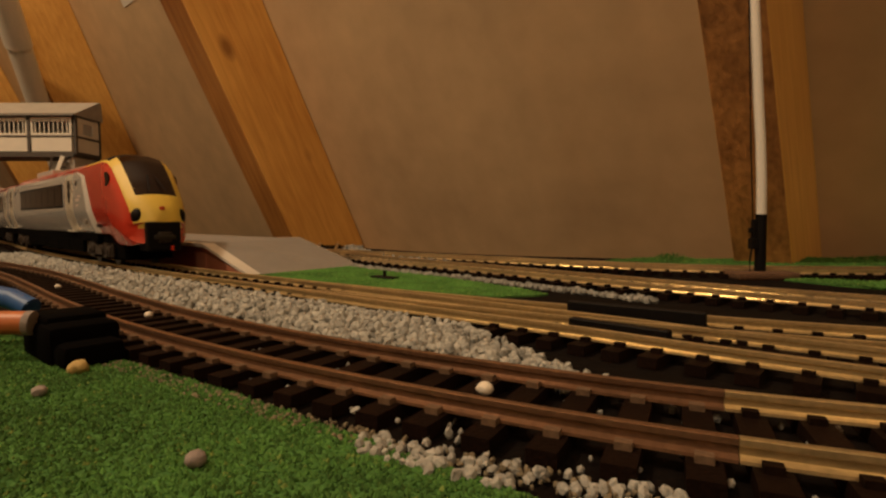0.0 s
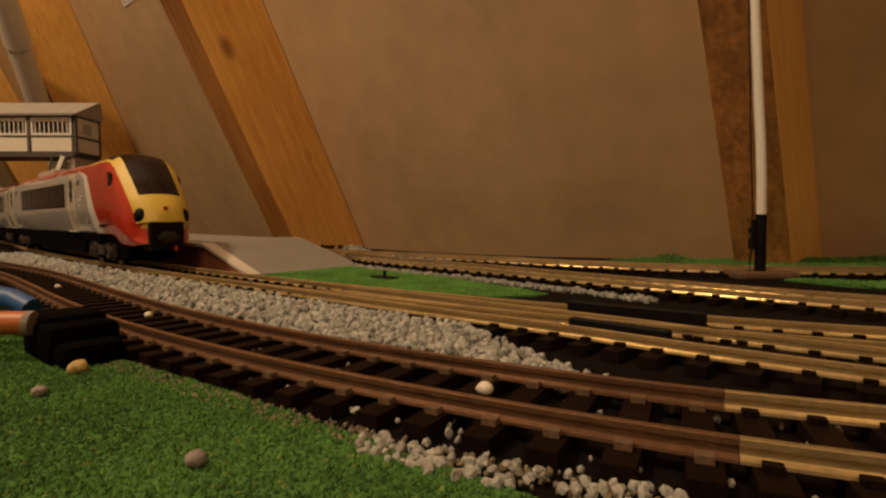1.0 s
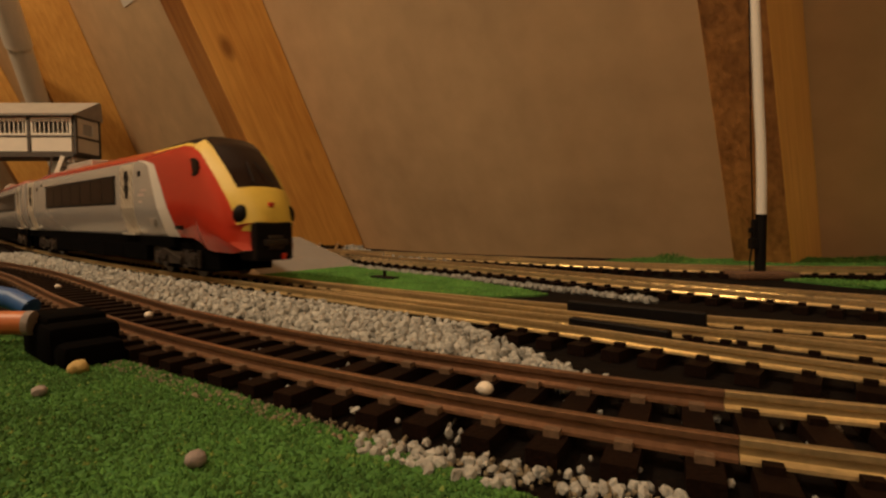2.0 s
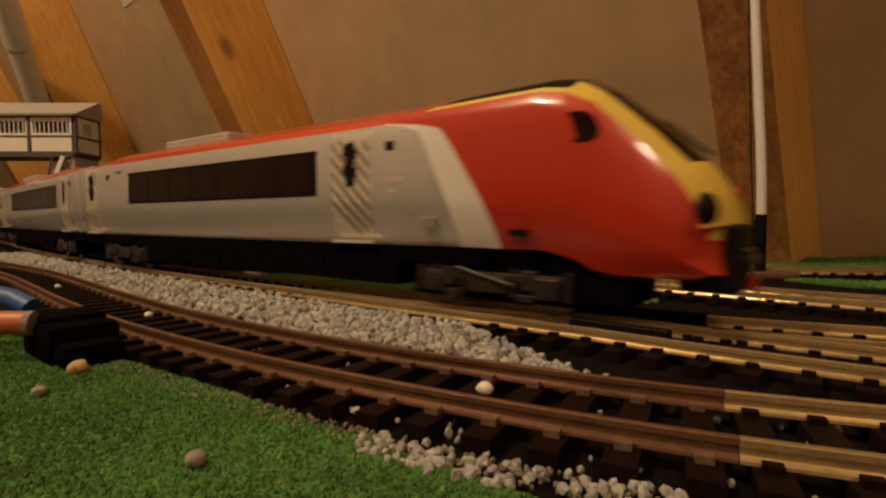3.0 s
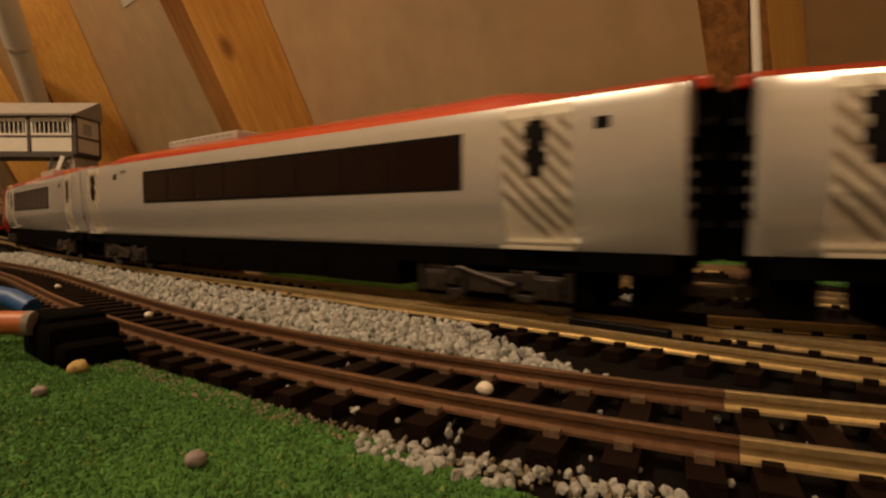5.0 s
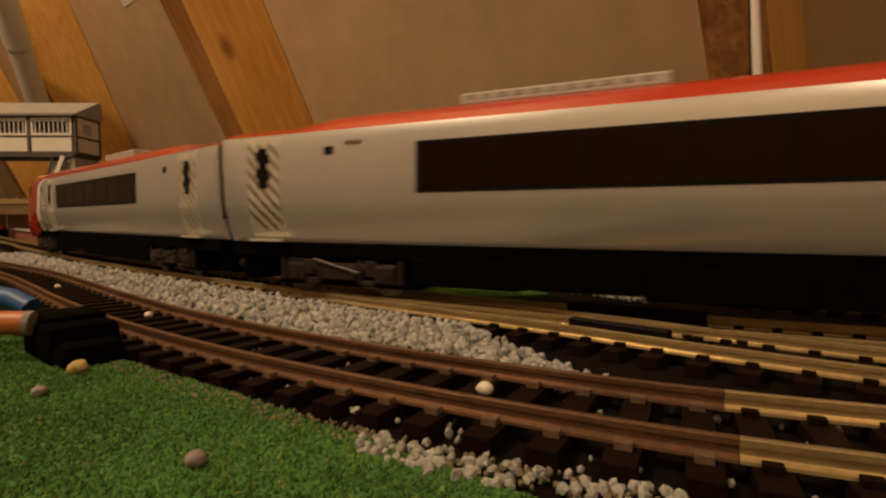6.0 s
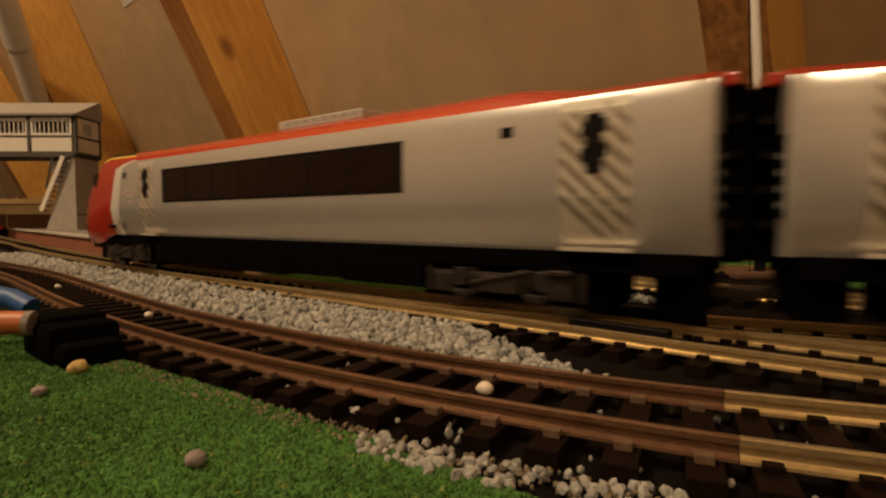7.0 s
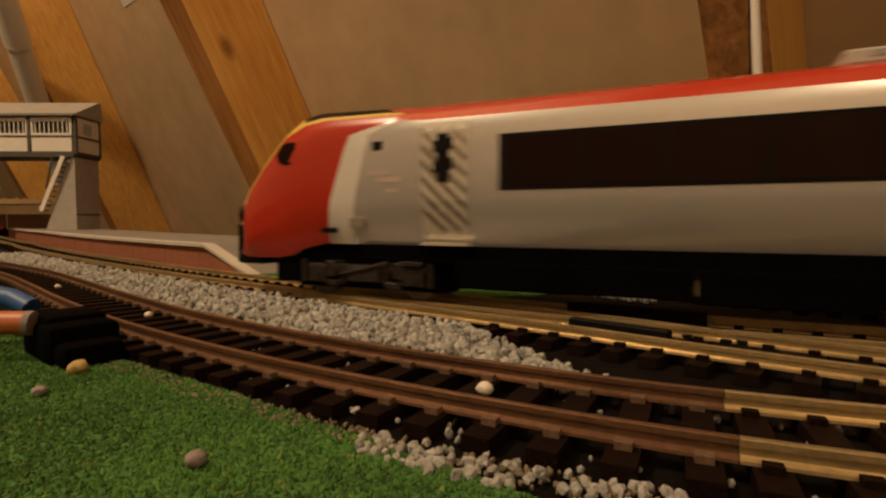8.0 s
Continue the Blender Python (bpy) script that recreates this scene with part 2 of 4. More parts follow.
# ---- large structure ----
def structure():
    # the board stops short of the lining, but meets it at one end
    cut = lambda x: (x, 598 - 0.9 * (x - 106.5))
    outline = [(-1700, -700), (1330, -700), cut(1330), cut(352), (300, 389), (170, 389), (133, 400), (53, 432), (-22, 484), (-76, 542), (-150, 622), (-700, 1140), (-1700, 1900)]
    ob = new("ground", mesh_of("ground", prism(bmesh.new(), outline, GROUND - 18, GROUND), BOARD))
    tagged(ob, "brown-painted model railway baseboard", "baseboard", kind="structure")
    sloped("wall_north", LINING, [(-2600, 2050, -14, 0, -120, 1985)], "sloping tan lining board of the loft", "wall", "structure")

    def wall(name, x0, x1, y0, y1, z0, z1, label="plain painted loft wall", category="wall", mat=PLAIN_WALL):
        o = new(name, mesh_of(name, boxed(x0, x1, y0, y1, z0, z1), mat))
        return tagged(o, label, category, kind="structure")
    wall("wall_south", -2540, 1720, -1500, -1480, -800, 1800)
    wall("wall_east", 1700, 1720, -1480, 2500, -800, 1800)
    wall("wall_west", -2540, -2520, -1480, 2500, -800, 1800)
    wall("ceiling", -2540, 1720, -1500, 2500, 1780, 1800, "plain pale loft ceiling", "ceiling")
    wall("floor", -2540, 1720, -1500, 2500, -800, -780, "plain brown loft floorboards", "floor", BOARD)


def rafter(u, wide, lean, side, front, label, bottom=-120):
    """A rafter whose far side stands at u; lean: how far it drifts along the lining for each unit up it."""
    bm = boxed(u - wide, u, 0.3, 104, bottom, 1960, bevel=2.2)
    bm.normal_update()
    # faces towards the loft take the darker front material, with their shade painted in
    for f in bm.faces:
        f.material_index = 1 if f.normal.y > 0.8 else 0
    for v in bm.verts:
        v.co.x += v.co.z * lean
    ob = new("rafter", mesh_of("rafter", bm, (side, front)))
    m = SLOPE.copy()
    m.translation = P0 * MM
    ob.matrix_basis = m
    return tagged(ob, label, "rafter", "loft rafters", "structure")


structure()
rafter(-1640, 50, 0.16, PINE, SHADED_PINE, "planed pine rafter at the dim end of the loft")
rafter(-1004, 50, 0.21, PINE, SHADED_PINE, "planed pine rafter beside a white conduit")
rafter(-300, 50, -0.03, PINE, SHADED_PINE, "knotty planed pine rafter standing on the baseboard")
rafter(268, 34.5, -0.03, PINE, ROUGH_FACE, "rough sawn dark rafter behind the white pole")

# ---- tracks ----
RAIL_SECTION = [(-1.2, -2.6), (1.2, -2.6), (1.15, -2.2), (0.32, -1.85), (0.32, -1.0), (0.6, -0.8), (0.6, -0.08), (0.48, 0),
                (-0.48, 0), (-0.6, -0.08), (-0.6, -0.8), (-0.32, -1.0), (-0.32, -1.85), (-1.15, -2.2)]


def rail_mesh(line, s0, s1, off, step=6.0):
    bm = bmesh.new()
    rings, k = [], len(RAIL_SECTION)
    for s in np.linspace(s0, s1, max(2, int((s1 - s0) / step))):
        d = line.way(s)
        n = Vector((-d.y, d.x, 0))
        c = line.at(s) + n * off
        rings.append([bm.verts.new(c + n * a + Vector((0, 0, z))) for a, z in RAIL_SECTION])
    for a, b in zip(rings, rings[1:]):
        for i in range(k):
            bm.faces.new((a[i], b[i], b[(i + 1) % k], a[(i + 1) % k]))
    bm.faces.new(rings[0]), bm.faces.new(rings[-1][::-1])
    bmesh.ops.recalc_face_normals(bm, faces=bm.faces)
    return bm


def sleeper_bm(bm=None, m=None):
    bm = bm or bmesh.new()
    first = len(bm.verts)
    box(bm, -1.9, 1.9, -15.5, 15.5, GROUND + 0.2, -2.65)
    for y in (-8.75, 8.75):
        for e in (-1.9, 1.9):
            box(bm, -1.0, 1.0, y + e - 0.75, y + e + 0.75, -2.8, -1.75, mat=1)
    if m is not None:
        bm.verts.ensure_lookup_table()
        bmesh.ops.transform(bm, verts=bm.verts[first:], matrix=m)
    return bm


SLEEPER_MESH = mesh_of("sleeper", sleeper_bm(), (SLEEPER, SLEEPER))
WORN_SLEEPER_MESH = mesh_of("sleeper", sleeper_bm(), (SLEEPER, CHAIR))


def track(name, line, s0, s1, near0, near1, material, label, spacing=8.0, skip=None):
    base = thing("railway_track", label=label, category="track", group="railway tracks", kind="")
    for off in (-8.75, 8.75):
        part("rail", rail_mesh(line, s0, s1, off), material, base, smooth=40)
    far = bmesh.new()
    s = s0 + 3
    while s < s1:
        d, c = line.way(s), line.at(s)
        a = math.atan2(d.y, d.x) + random.uniform(-0.02, 0.02)
        m = Matrix.Translation(c) @ Matrix.Rotation(a, 4, "Z")
        if skip and skip(c):
            pass
        elif near0 <= s <= near1:
            ob = new("sleeper", WORN_SLEEPER_MESH if material is RAIL_OLD else SLEEPER_MESH)
            ob.parent = base
            m.translation = c * MM
            ob.matrix_basis = m
        else:
            for x0, x1, y0, y1, z0, z1 in ((-1.9, 1.9, -15.5, 15.5, GROUND + 0.2, -2.65),):
                box(far, x0, x1, y0, y1, z0, z1, m=m)
        s += spacing
    if far.verts:
        tagged(part("far_sleepers", far, SLEEPER, base), kind="stuff")
    else:
        far.free()
    return base


JOINT = FRONT_LINE.near(36, 66)
track("front", FRONT_LINE, 60, JOINT - 0.05, 300, JOINT, RAIL_OLD, "curved track with weathered brown rails and dark sleepers")
track("joined", FRONT_LINE, JOINT + 0.05, FRONT_LINE.length, JOINT, FRONT_LINE.length, RAIL, "straight track length with paler rails joined to the weathered track")
track("train", TRAIN_LINE, 500, S_ZERO + 700, S_ZERO - 620, S_ZERO + 270, RAIL, "main track with brassy rails and dark sleepers beside the platform")
track("through", THROUGH_LINE, 60, THROUGH_LINE.length, 60, 400, RAIL, "turnout track branching from the main track, brassy rails",
      skip=lambda c: (TRAIN_LINE.at(TRAIN_LINE.near(c.x, c.y)) - c).length < 9)
track("back", BACK_LINE, 20, BACK_LINE.length, 20, BACK_LINE.length, RAIL_PALE, "siding track with shiny worn rails past the platform ramp")
track("wall", WALL_LINE, 20, WALL_LINE.length, 20, WALL_LINE.length, RAIL_PALE, "siding track with brassy rails along the loft wall")


def turnout_bits():
    """Black guard rails, the closed blade and the tie-bar motor of the turnout."""
    def guard(a, b, top, name="guard_rail"):
        a, b = Vector((*a, 0)), Vector((*b, 0))
        d = (b - a).normalized()
        n = Vector((-d.y, d.x, 0))
        bm = bmesh.new()
        prism(bm, [tuple((p + n * w).xy) for p, w in ((a, -1.3), (b, -1.3), (b, 1.3), (a, 1.3))], -4.6, top)
        bmesh.ops.bevel(bm, geom=bm.edges[:], offset=0.25, segments=1, affect="EDGES")
        return tagged(new(name, mesh_of(name, bm, BLACK)), "black plastic guard rail of the turnout", "guard rail", "turnout guard rails")
    guard((35.2, 149.6), (64, 129.6), 1.2)
    guard((30.6, 127.5), (47.6, 111.5), 0.6)
    bm = bmesh.new()
    box(bm, -7, 7, -3, 3, GROUND, -3.2, bevel=0.5)
    rod(bm, (0, 0, -3.4), (0, 0, -0.4), 0.8)
    ob = new("point_lever", mesh_of("point_lever", bm, BLACK))
    ob.matrix_basis = pose(-28 * MM, 257 * MM, 0.0, 0, 0, -38)
    tagged(ob, "small black point lever on the grass", "point lever")


turnout_bits()

# ---- train ----
HALF = [(12.9, 16.4), (14.0, 19), (15.2, 22.5), (16.2, 26.3), (16.75, 29.6), (16.75, 44), (16.5, 48), (16.15, 49.8), (15.7, 51.2), (14.5, 53.0), (13.6, 54), (10.4, 55.9), (5.5, 57), (0, 57.3)]
SECTION = [(-y, z) for y, z in HALF] + [(y, z) for y, z in HALF[-2::-1]]


def lerp(q, table):
    return float(np.interp(q, [a for a, _ in table], [b for _, b in table]))


TOP = [(0, 57.3), (240, 57.3), (262, 58.0), (282, 58.6), (288, 57.6), (294, 54.2), (300, 49.2), (306, 44.0), (311, 39.0), (314.5, 35.6), (317.5, 31.6), (319.6, 27.6), (321, 23.0)]
LOW = [(0, 16.4), (268, 16.4), (282, 14.6), (292, 12.4), (300, 11.4), (316, 11.2), (321, 12.4)]
WIDE = [(0, 1), (280, 1), (292, 0.99), (300, 0.975), (308, 0.95), (314, 0.92), (318, 0.88), (321, 0.82)]


def shell(quads):
    """bmeshes by key from quads of points."""
    out = {}
    for key, pts in quads:
        bm, seen = out.setdefault(key, (bmesh.new(), {}))
        vs = []
        for p in pts:
            k = tuple(round(c, 4) for c in p)
            if k not in seen:
                seen[k] = bm.verts.new(p)
            if seen[k] not in vs:
                vs.append(seen[k])
        if len(vs) > 2:
            bm.faces.new(vs)
    return {k: v[0] for k, v in out.items()}


def car_shell(length, cab, sh=0):
    """Quads of the body from the coupled end at 0; with a cab, from 0 to the nose."""
    stops = [0, 0.8, 2, 4, 6, 8, 10, 12, 15, 20, 28, 34, 40, 46, 60, 120, 180, 225 + sh] if cab else [0, 0.8, 2, 4, 6, 8, 10, 12, 15, 20, 28, 34, 40, 46, 60, 120, 180, 250] + [length - e for e in (46, 40, 34, 28, 20, 15, 12, 10, 8, 6, 4, 2, 0.8, 0)]
    if cab:
        stops += list(np.arange(228 + sh, 270 + sh, 3)) + list(np.arange(270 + sh, 321, 1.5)) + [321]
    quads, rings = [], []
    for q in stops:
        ring = []
        t, b, w = (lerp(q, TOP), lerp(q, LOW), lerp(q, WIDE)) if cab else (57.3, 16.4, 1)
        tuck = 0.96 if q in (0, length) else 0.99 if q in (0.8, length - 0.8) else 1
        for y, z in SECTION:
            end = tuck
            h = (z - 16.4) / 40.9
            x = q
            if cab and 225 + sh < q < 294:
                edge = 246 + sh
                fall = (q - edge + 21) / 21 if q < edge else max(0, 1 - (q - edge) / (294 - edge))
                x += 22 * max(0, 1 - (h / 0.9) ** 1.6) * fall * (1 - sh / 40) - 16 * (max(0, min(h, 0.86) - 0.775) / 0.075) ** 1.6 * fall * (1 if h < 0.86 else max(0, 1 - (h - 0.86) * 9))
            if cab and q > 285:   # rounded nose plan
                x -= (abs(y) / 16.75) ** 3 * 9.5 * (q - 285) / 36
            # the sides draw in towards a coupled end, along a slanting crease
            run = q if cab else min(q, length - q)
            end *= 1 - 0.0085 * max(0, 13.5 - 14 * max(0, h - 0.08) - run) * (h < 0.8)
            # the roof steps down over the end doors
            drop = 2.3 * min(1, max(0, (46 - run) / 18)) * min(1, max(0, z - 51.2) / 2.8)
            ring.append(Vector((x, y * w * (end if cab is False or q < 20 else 1), b + h * (t - b) - drop)))
        rings.append(ring)
    for i, (a, c) in enumerate(zip(rings, rings[1:])):
        q = (stops[i] + stops[i + 1]) / 2
        for j in range(len(SECTION) - 1):
            z = (SECTION[j][1] + SECTION[j + 1][1]) / 2
            y = abs(SECTION[j][0] + SECTION[j + 1][0]) / 2
            roof = z > 51.2
            key = "roof" if roof else "body"
            if cab and q > 240 + sh:
                key = "cab" if q > 246 + sh or roof else "swoosh"
                if q > 254 and z > 54.5:
                    key = "cab_roof"
                elif q > 254 and z > 53.2:
                    key = "yellow_panel"
                if q > 287.5 and z > 53.2:
                    key = "yellow_panel"
                if 287.5 < q < 313.4 and z > 56:
                    key = "windscreen"
                if 313.4 <= q and z > 52.5:
                    key = "yellow_panel"
            quads.append((key, (a[j], c[j], c[j + 1], a[j + 1])))
    # ends and the floor
    if cab:
        k, ring = len(SECTION), rings[-1]
        def across(j, n=8):
            p, q = ring[j], ring[k - 1 - j]
            return [Vector((p.x + (321 - p.x) * (1 - (2 * i / n - 1) ** 2), p.y + (q.y - p.y) * i / n, p.z)) for i in range(n + 1)]
        for j in range(k // 2):
            lo, hi = across(j), across(j + 1)
            key = "yellow_panel" if (lo[0].z + hi[0].z) / 2 > 20 else "cab"
            for i in range(8):
                quads.append((key if 0 < i < 7 else "cab", (lo[i], lo[i + 1], hi[i + 1], hi[i])))
    for name, ring in ([("end_panel", rings[0])] if cab else [("end_panel", rings[0]), ("leading_end_panel", rings[-1])]):
        k = len(SECTION)
        for j in range(k // 2):
            quads.append((name, (ring[j], ring[j + 1], ring[k - 2 - j], ring[k - 1 - j])))
    for a, c in zip(rings, rings[1:]):
        quads.append(("body", (a[0], a[-1], c[-1], c[0])))
    return quads


def hatch(car, x0, x1, side, lean):
    """A striped door leaf with its tall dark window, proud of the body side."""
    def plate(bm, pts, d0, d1):
        f = [bm.verts.new((x, side * (side_at(z) + d1), z)) for x, z in pts]
        g = [bm.verts.new((x, side * (side_at(z) + d0), z)) for x, z in pts]
        k = len(pts)
        bm.faces.new(f)
        for i in range(k):
            bm.faces.new((f[i], f[(i + 1) % k], g[(i + 1) % k], g[i]))
        bmesh.ops.recalc_face_normals(bm, faces=bm.faces)
    def leaf(bm, a, b, d0, d1, z0=17.4, z1=50.2):
        zs = [z0, 19, 22.5, 26.3, 29, 44, 48, z1]
        zs = [z for z in zs if z0 <= z <= z1]
        for u, v in zip(zs, zs[1:]):
            plate(bm, [(a, u), (b, u), (b, v), (a, v)], d0, d1)
        bmesh.ops.remove_doubles(bm, verts=bm.verts, dist=0.001)
    bm = bmesh.new()
    leaf(bm, x0, x1, -0.3, 0.10)
    door = part("door", bm, PALE_STRIPE, car, "pale door with dark diagonal stripes")
    w = x1 - x0
    z = 13.0
    while z < 50:
        stripe = bmesh.new()
        # clip each slanting stripe to the leaf
        n = 6
        for k in range(n):
            xa, xb = x0 + 0.2 + (w - 0.4) * k / n, x0 + 0.2 + (w - 0.4) * (k + 1) / n
            ra, rb = z + lean * (xa - x0) * 0.95, z + lean * (xb - x0) * 0.95
            if lean < 0:
                ra, rb = ra + w * 0.95, rb + w * 0.95
            lo, hi = max(17.6, min(ra, rb)), min(50, max(ra, rb) + 1.6)
            if min(ra, rb) > 17.6 and max(ra, rb) + 1.7 < 50:
                plate(stripe, [(xa, ra), (xb, rb), (xb, rb + 1.7), (xa, ra + 1.7)], 0, 0.16)
        z += 4.3
        if stripe.verts:
            bmesh.ops.remove_doubles(stripe, verts=stripe.verts, dist=0.001)
            part("stripe", stripe, DARK_STRIPE, door)
        else:
            stripe.free()
    bm = bmesh.new()
    c = (x0 + x1) / 2
    plate(bm, [(c - 1.8, 34), (c + 1.8, 34), (c + 1.8, 47), (c - 1.8, 47)], 0, 0.3)
    plate(bm, [(c - 2.9, 37.5), (c + 2.9, 36.5), (c + 2.9, 39.5), (c - 2.9, 40.5)], 0, 0.26)
    plate(bm, [(c - 2.9, 43), (c + 2.9, 42), (c + 2.9, 45), (c - 2.9, 46)], 0, 0.26)
    part("door_window", bm, BLACK, door, "tall dark door window")
    bm = boxed(x0 - 0.3, x1 + 0.3, min(side * 14.6, side * 16.3), max(side * 14.6, side * 16.3), 16.7, 17.5)
    part("door_step", bm, PALE_STRIPE, door)


def side_at(z):
    return float(np.interp(z, [a[1] for a in HALF[:10]], [a[0] for a in HALF[:10]]))


def bogie(car, x):
    base = boxed(x - 27, x + 27, -10.8, 10.8, 2.6, 12.4, bevel=0.6)
    b = part("bogie", base, DEEP_BLACK, car)
    for side in (-1, 1):
        bm = bmesh.new()
        y = side * 12.6
        def bar(x0, x1, z0, z1, d=1.2):
            box(bm, x + x0, x + x1, y - d, y + d, z0, z1, bevel=0.35)
        bar(-21, 21, 8.2, 10.2)
        bar(-6, 6, 5.0, 9.5, 1.6)
        for e in (-17, 17):
            bar(e - 3.4, e + 3.4, 4.4, 9.6, 1.7)
            rod(bm, (x + e, y - 0.5, 6.6), (x + e, y + side * 2.3, 6.6), 1.6)
        bar(-14, -10, 6.2, 11.2, 1.4), bar(10, 14, 6.2, 11.2, 1.4)
        rod(bm, (x - 9, y + side * 1.6, 11), (x + 8, y + side * 1.6, 7.2), 0.7)
        for e in (-22.5, -7.8, 7.8, 22.5):   # springs and dampers
            rod(bm, (x + e, y + side * 0.6, 4.2), (x + e, y + side * 0.6, 11.4), 0.9, seg=8)
        box(bm, x - 13, x - 8, y - 1.5, y + 1.5, 3.2, 5.4, bevel=0.3), box(bm, x + 9, x + 13.5, y - 1.5, y + 1.5, 3.4, 5.2, bevel=0.3)
        box(bm, x - 20.5, x - 13.5, y - 1.0, y + 1.9 * max(side, 0) + 1, 10.4, 11.8, bevel=0.3)
        part("bogie_frame", bm, GEAR, b, "grey moulded bogie side frame")
    for e in (-17, 17):
        bm = bmesh.new()
        rod(bm, (x + e, -9.6, 6.2), (x + e, -7.4, 6.2), 6.2, seg=24)
        rod(bm, (x + e, 9.6, 6.2), (x + e, 7.4, 6.2), 6.2, seg=24)
        rod(bm, (x + e, -7.4, 6.2), (x + e, 7.4, 6.2), 1.0)
        part("wheelset", bm, STEEL, b, "steel wheels on an axle", smooth=40)
    return b


def windows(car, x0, x1, side, panes):
    bm = bmesh.new()
    y0, y1 = sorted((side * 16.3, side * 16.95))
    box(bm, x0, x1, y0, y1, 31.4, 45.9, bevel=0.12)
    band = part("window_band", bm, BLACK, car, "dark tinted window band")
    step = (x1 - x0 - 3) / panes
    for k in range(panes):
        a = x0 + 1.5 + k * step
        y0, y1 = sorted((side * 16.9, side * 17.02))
        part("pane", boxed(a + 0.5, a + step - 0.5, y0, y1, 32.3, 45.0), GLASS, band)


def details(car, x_square, x_vent, side):
    y0, y1 = sorted((side * 16.4, side * 16.9))
    part("indicator", boxed(x_square - 1.7, x_square + 1.7, y0, y1, 43.6, 46.2, bevel=0.1), BLACK, car, "small dark destination display")
    if x_vent:
        part("vent", boxed(x_vent - 3, x_vent + 3, y0, y1 - 0.1 if side > 0 else y1, 46.6, 47.5), DARK_STRIPE, car)


def roof_grille(car, x0, x1):
    bm = bmesh.new()
    box(bm, x0, x1, -9.6, 9.6, 56.0, 59.3, bevel=0.5)
    pod = part("roof_pod", bm, POD, car, "pale roof equipment pod")
    k = int((x1 - x0) / 5)
    for i in range(k):
        a = x0 + 2 + (x1 - x0 - 4) * i / k
        part("grille_slat", boxed(a, a + 2.6, -9.75, 9.75, 57.5, 58.7), CARD_GREY, pod)


def underframe(car, x0, x1):
    bm = bmesh.new()
    box(bm, x0, x1, -14.2, 14.2, 12.0, 16.5)
    under = part("underframe", bm, DEEP_BLACK, car)
    lo, hi = x0 + 72, x1 - 30 - (0 if x1 < 280 else 45)
    cuts = [lo + (hi - lo) * k for k in (0, 0.21, 0.4, 0.62, 0.8, 1.0)]
    for k, (a, b) in enumerate(zip(cuts, cuts[1:])):
        part("equipment_box", boxed(a, b - 0.3, -14.4, 14.4, (4.6, 5.2, 4.3, 5.0, 4.8)[k], 12.4, bevel=0.4), DEEP_BLACK, under)
    return under


def gangway(car, x, way):
    x0, x1 = sorted((x, x + way * 4.6))
    g = part("gangway", boxed(x0, x1, -9, 9, 15, 51, bevel=0.8), DEEP_BLACK, car, "dark grey corridor gangway")
    for z in (22, 29, 36, 43):
        a, b = sorted((x + way * 0.6, x + way * 4.0))
        part("gangway_rib", boxed(a, b, -10.2, 10.2, z, z + 1.6), BLACK, g)
    a, b = sorted((x, x + way * 3.0))
    part("gangway_hood", boxed(a, b, -11, 11, 50.2, 53.2, bevel=0.7), RED, g, "red hood over the gangway")
    for side in (-1, 1):
        y0, y1 = sorted((side * 10.6, side * 14.0))
        a, b = sorted((x, x + way * 0.5))
        ladder = part("end_recess", boxed(a, b, y0, y1, 24, 40.5), BLACK, car, "dark recess with pale rungs")
        for z in (26, 29.2, 32.4, 35.6):
            a, b = sorted((x, x + way * 0.8))
            part("rung", boxed(a, b, y0 + 0.5, y1 - 0.5, z, z + 1.3), RUNG, ladder)
    bm = boxed(*sorted((x - way * 3, x + way * 7)), -2.2, 2.2, 6.5, 9.0, bevel=0.4)
    part("coupling", bm, GEAR, car, "small grey coupling")
    part("end_valance", boxed(*sorted((x - way * 13, x - way * 3)), -9.5, 9.5, 3.4, 12.4, bevel=0.5), DEEP_BLACK, car)


SHELL_PAINT = {"body": SILVER, "end_panel": END_GREY, "leading_end_panel": END_GREY, "roof": RED, "cab": RED, "swoosh": WHITE, "cab_roof": BLACK, "yellow_panel": YELLOW, "windscreen": GLASS}


def shell_parts(car, length, cab, sh=0):
    made = {}
    for key, bm in shell(car_shell(length, cab, sh)).items():
        bmesh.ops.recalc_face_normals(bm, faces=bm.faces)
        if key == "windscreen":
            for f in bm.faces:
                f.normal_update()
        made[key] = part(key, bm, SHELL_PAINT[key], car, {"cab": "glossy red cab", "yellow_panel": "bright yellow warning panel",
                         "roof": "red roof", "swoosh": "white curved livery band", "windscreen": "dark raked windscreen",
                         "cab_roof": "black cab roof"}.get(key, ""), smooth=35)
    return made


def logo(car, x, side):
    """Faint red strokes and two small dark hatches between the door and the cab."""
    for a, b, z0, z1 in ((0, 8, 34.5, 36.0), (3.5, 11, 36.6, 37.8), (1, 5, 31.6, 32.6)):
        y0, y1 = sorted((side * 16.6, side * 16.83))
        part("logo_stroke", boxed(x + a, x + b, y0, y1, z0, z1), GRAFFITI, car, "faded red lettering stroke")
    y0, y1 = sorted((side * 14.5, side * 16.35))
    part("side_hatch", boxed(x + 13, x + 18, y0, y1, 21.4, 24.4, bevel=0.1), END_GREY, car, "small dark side hatch")


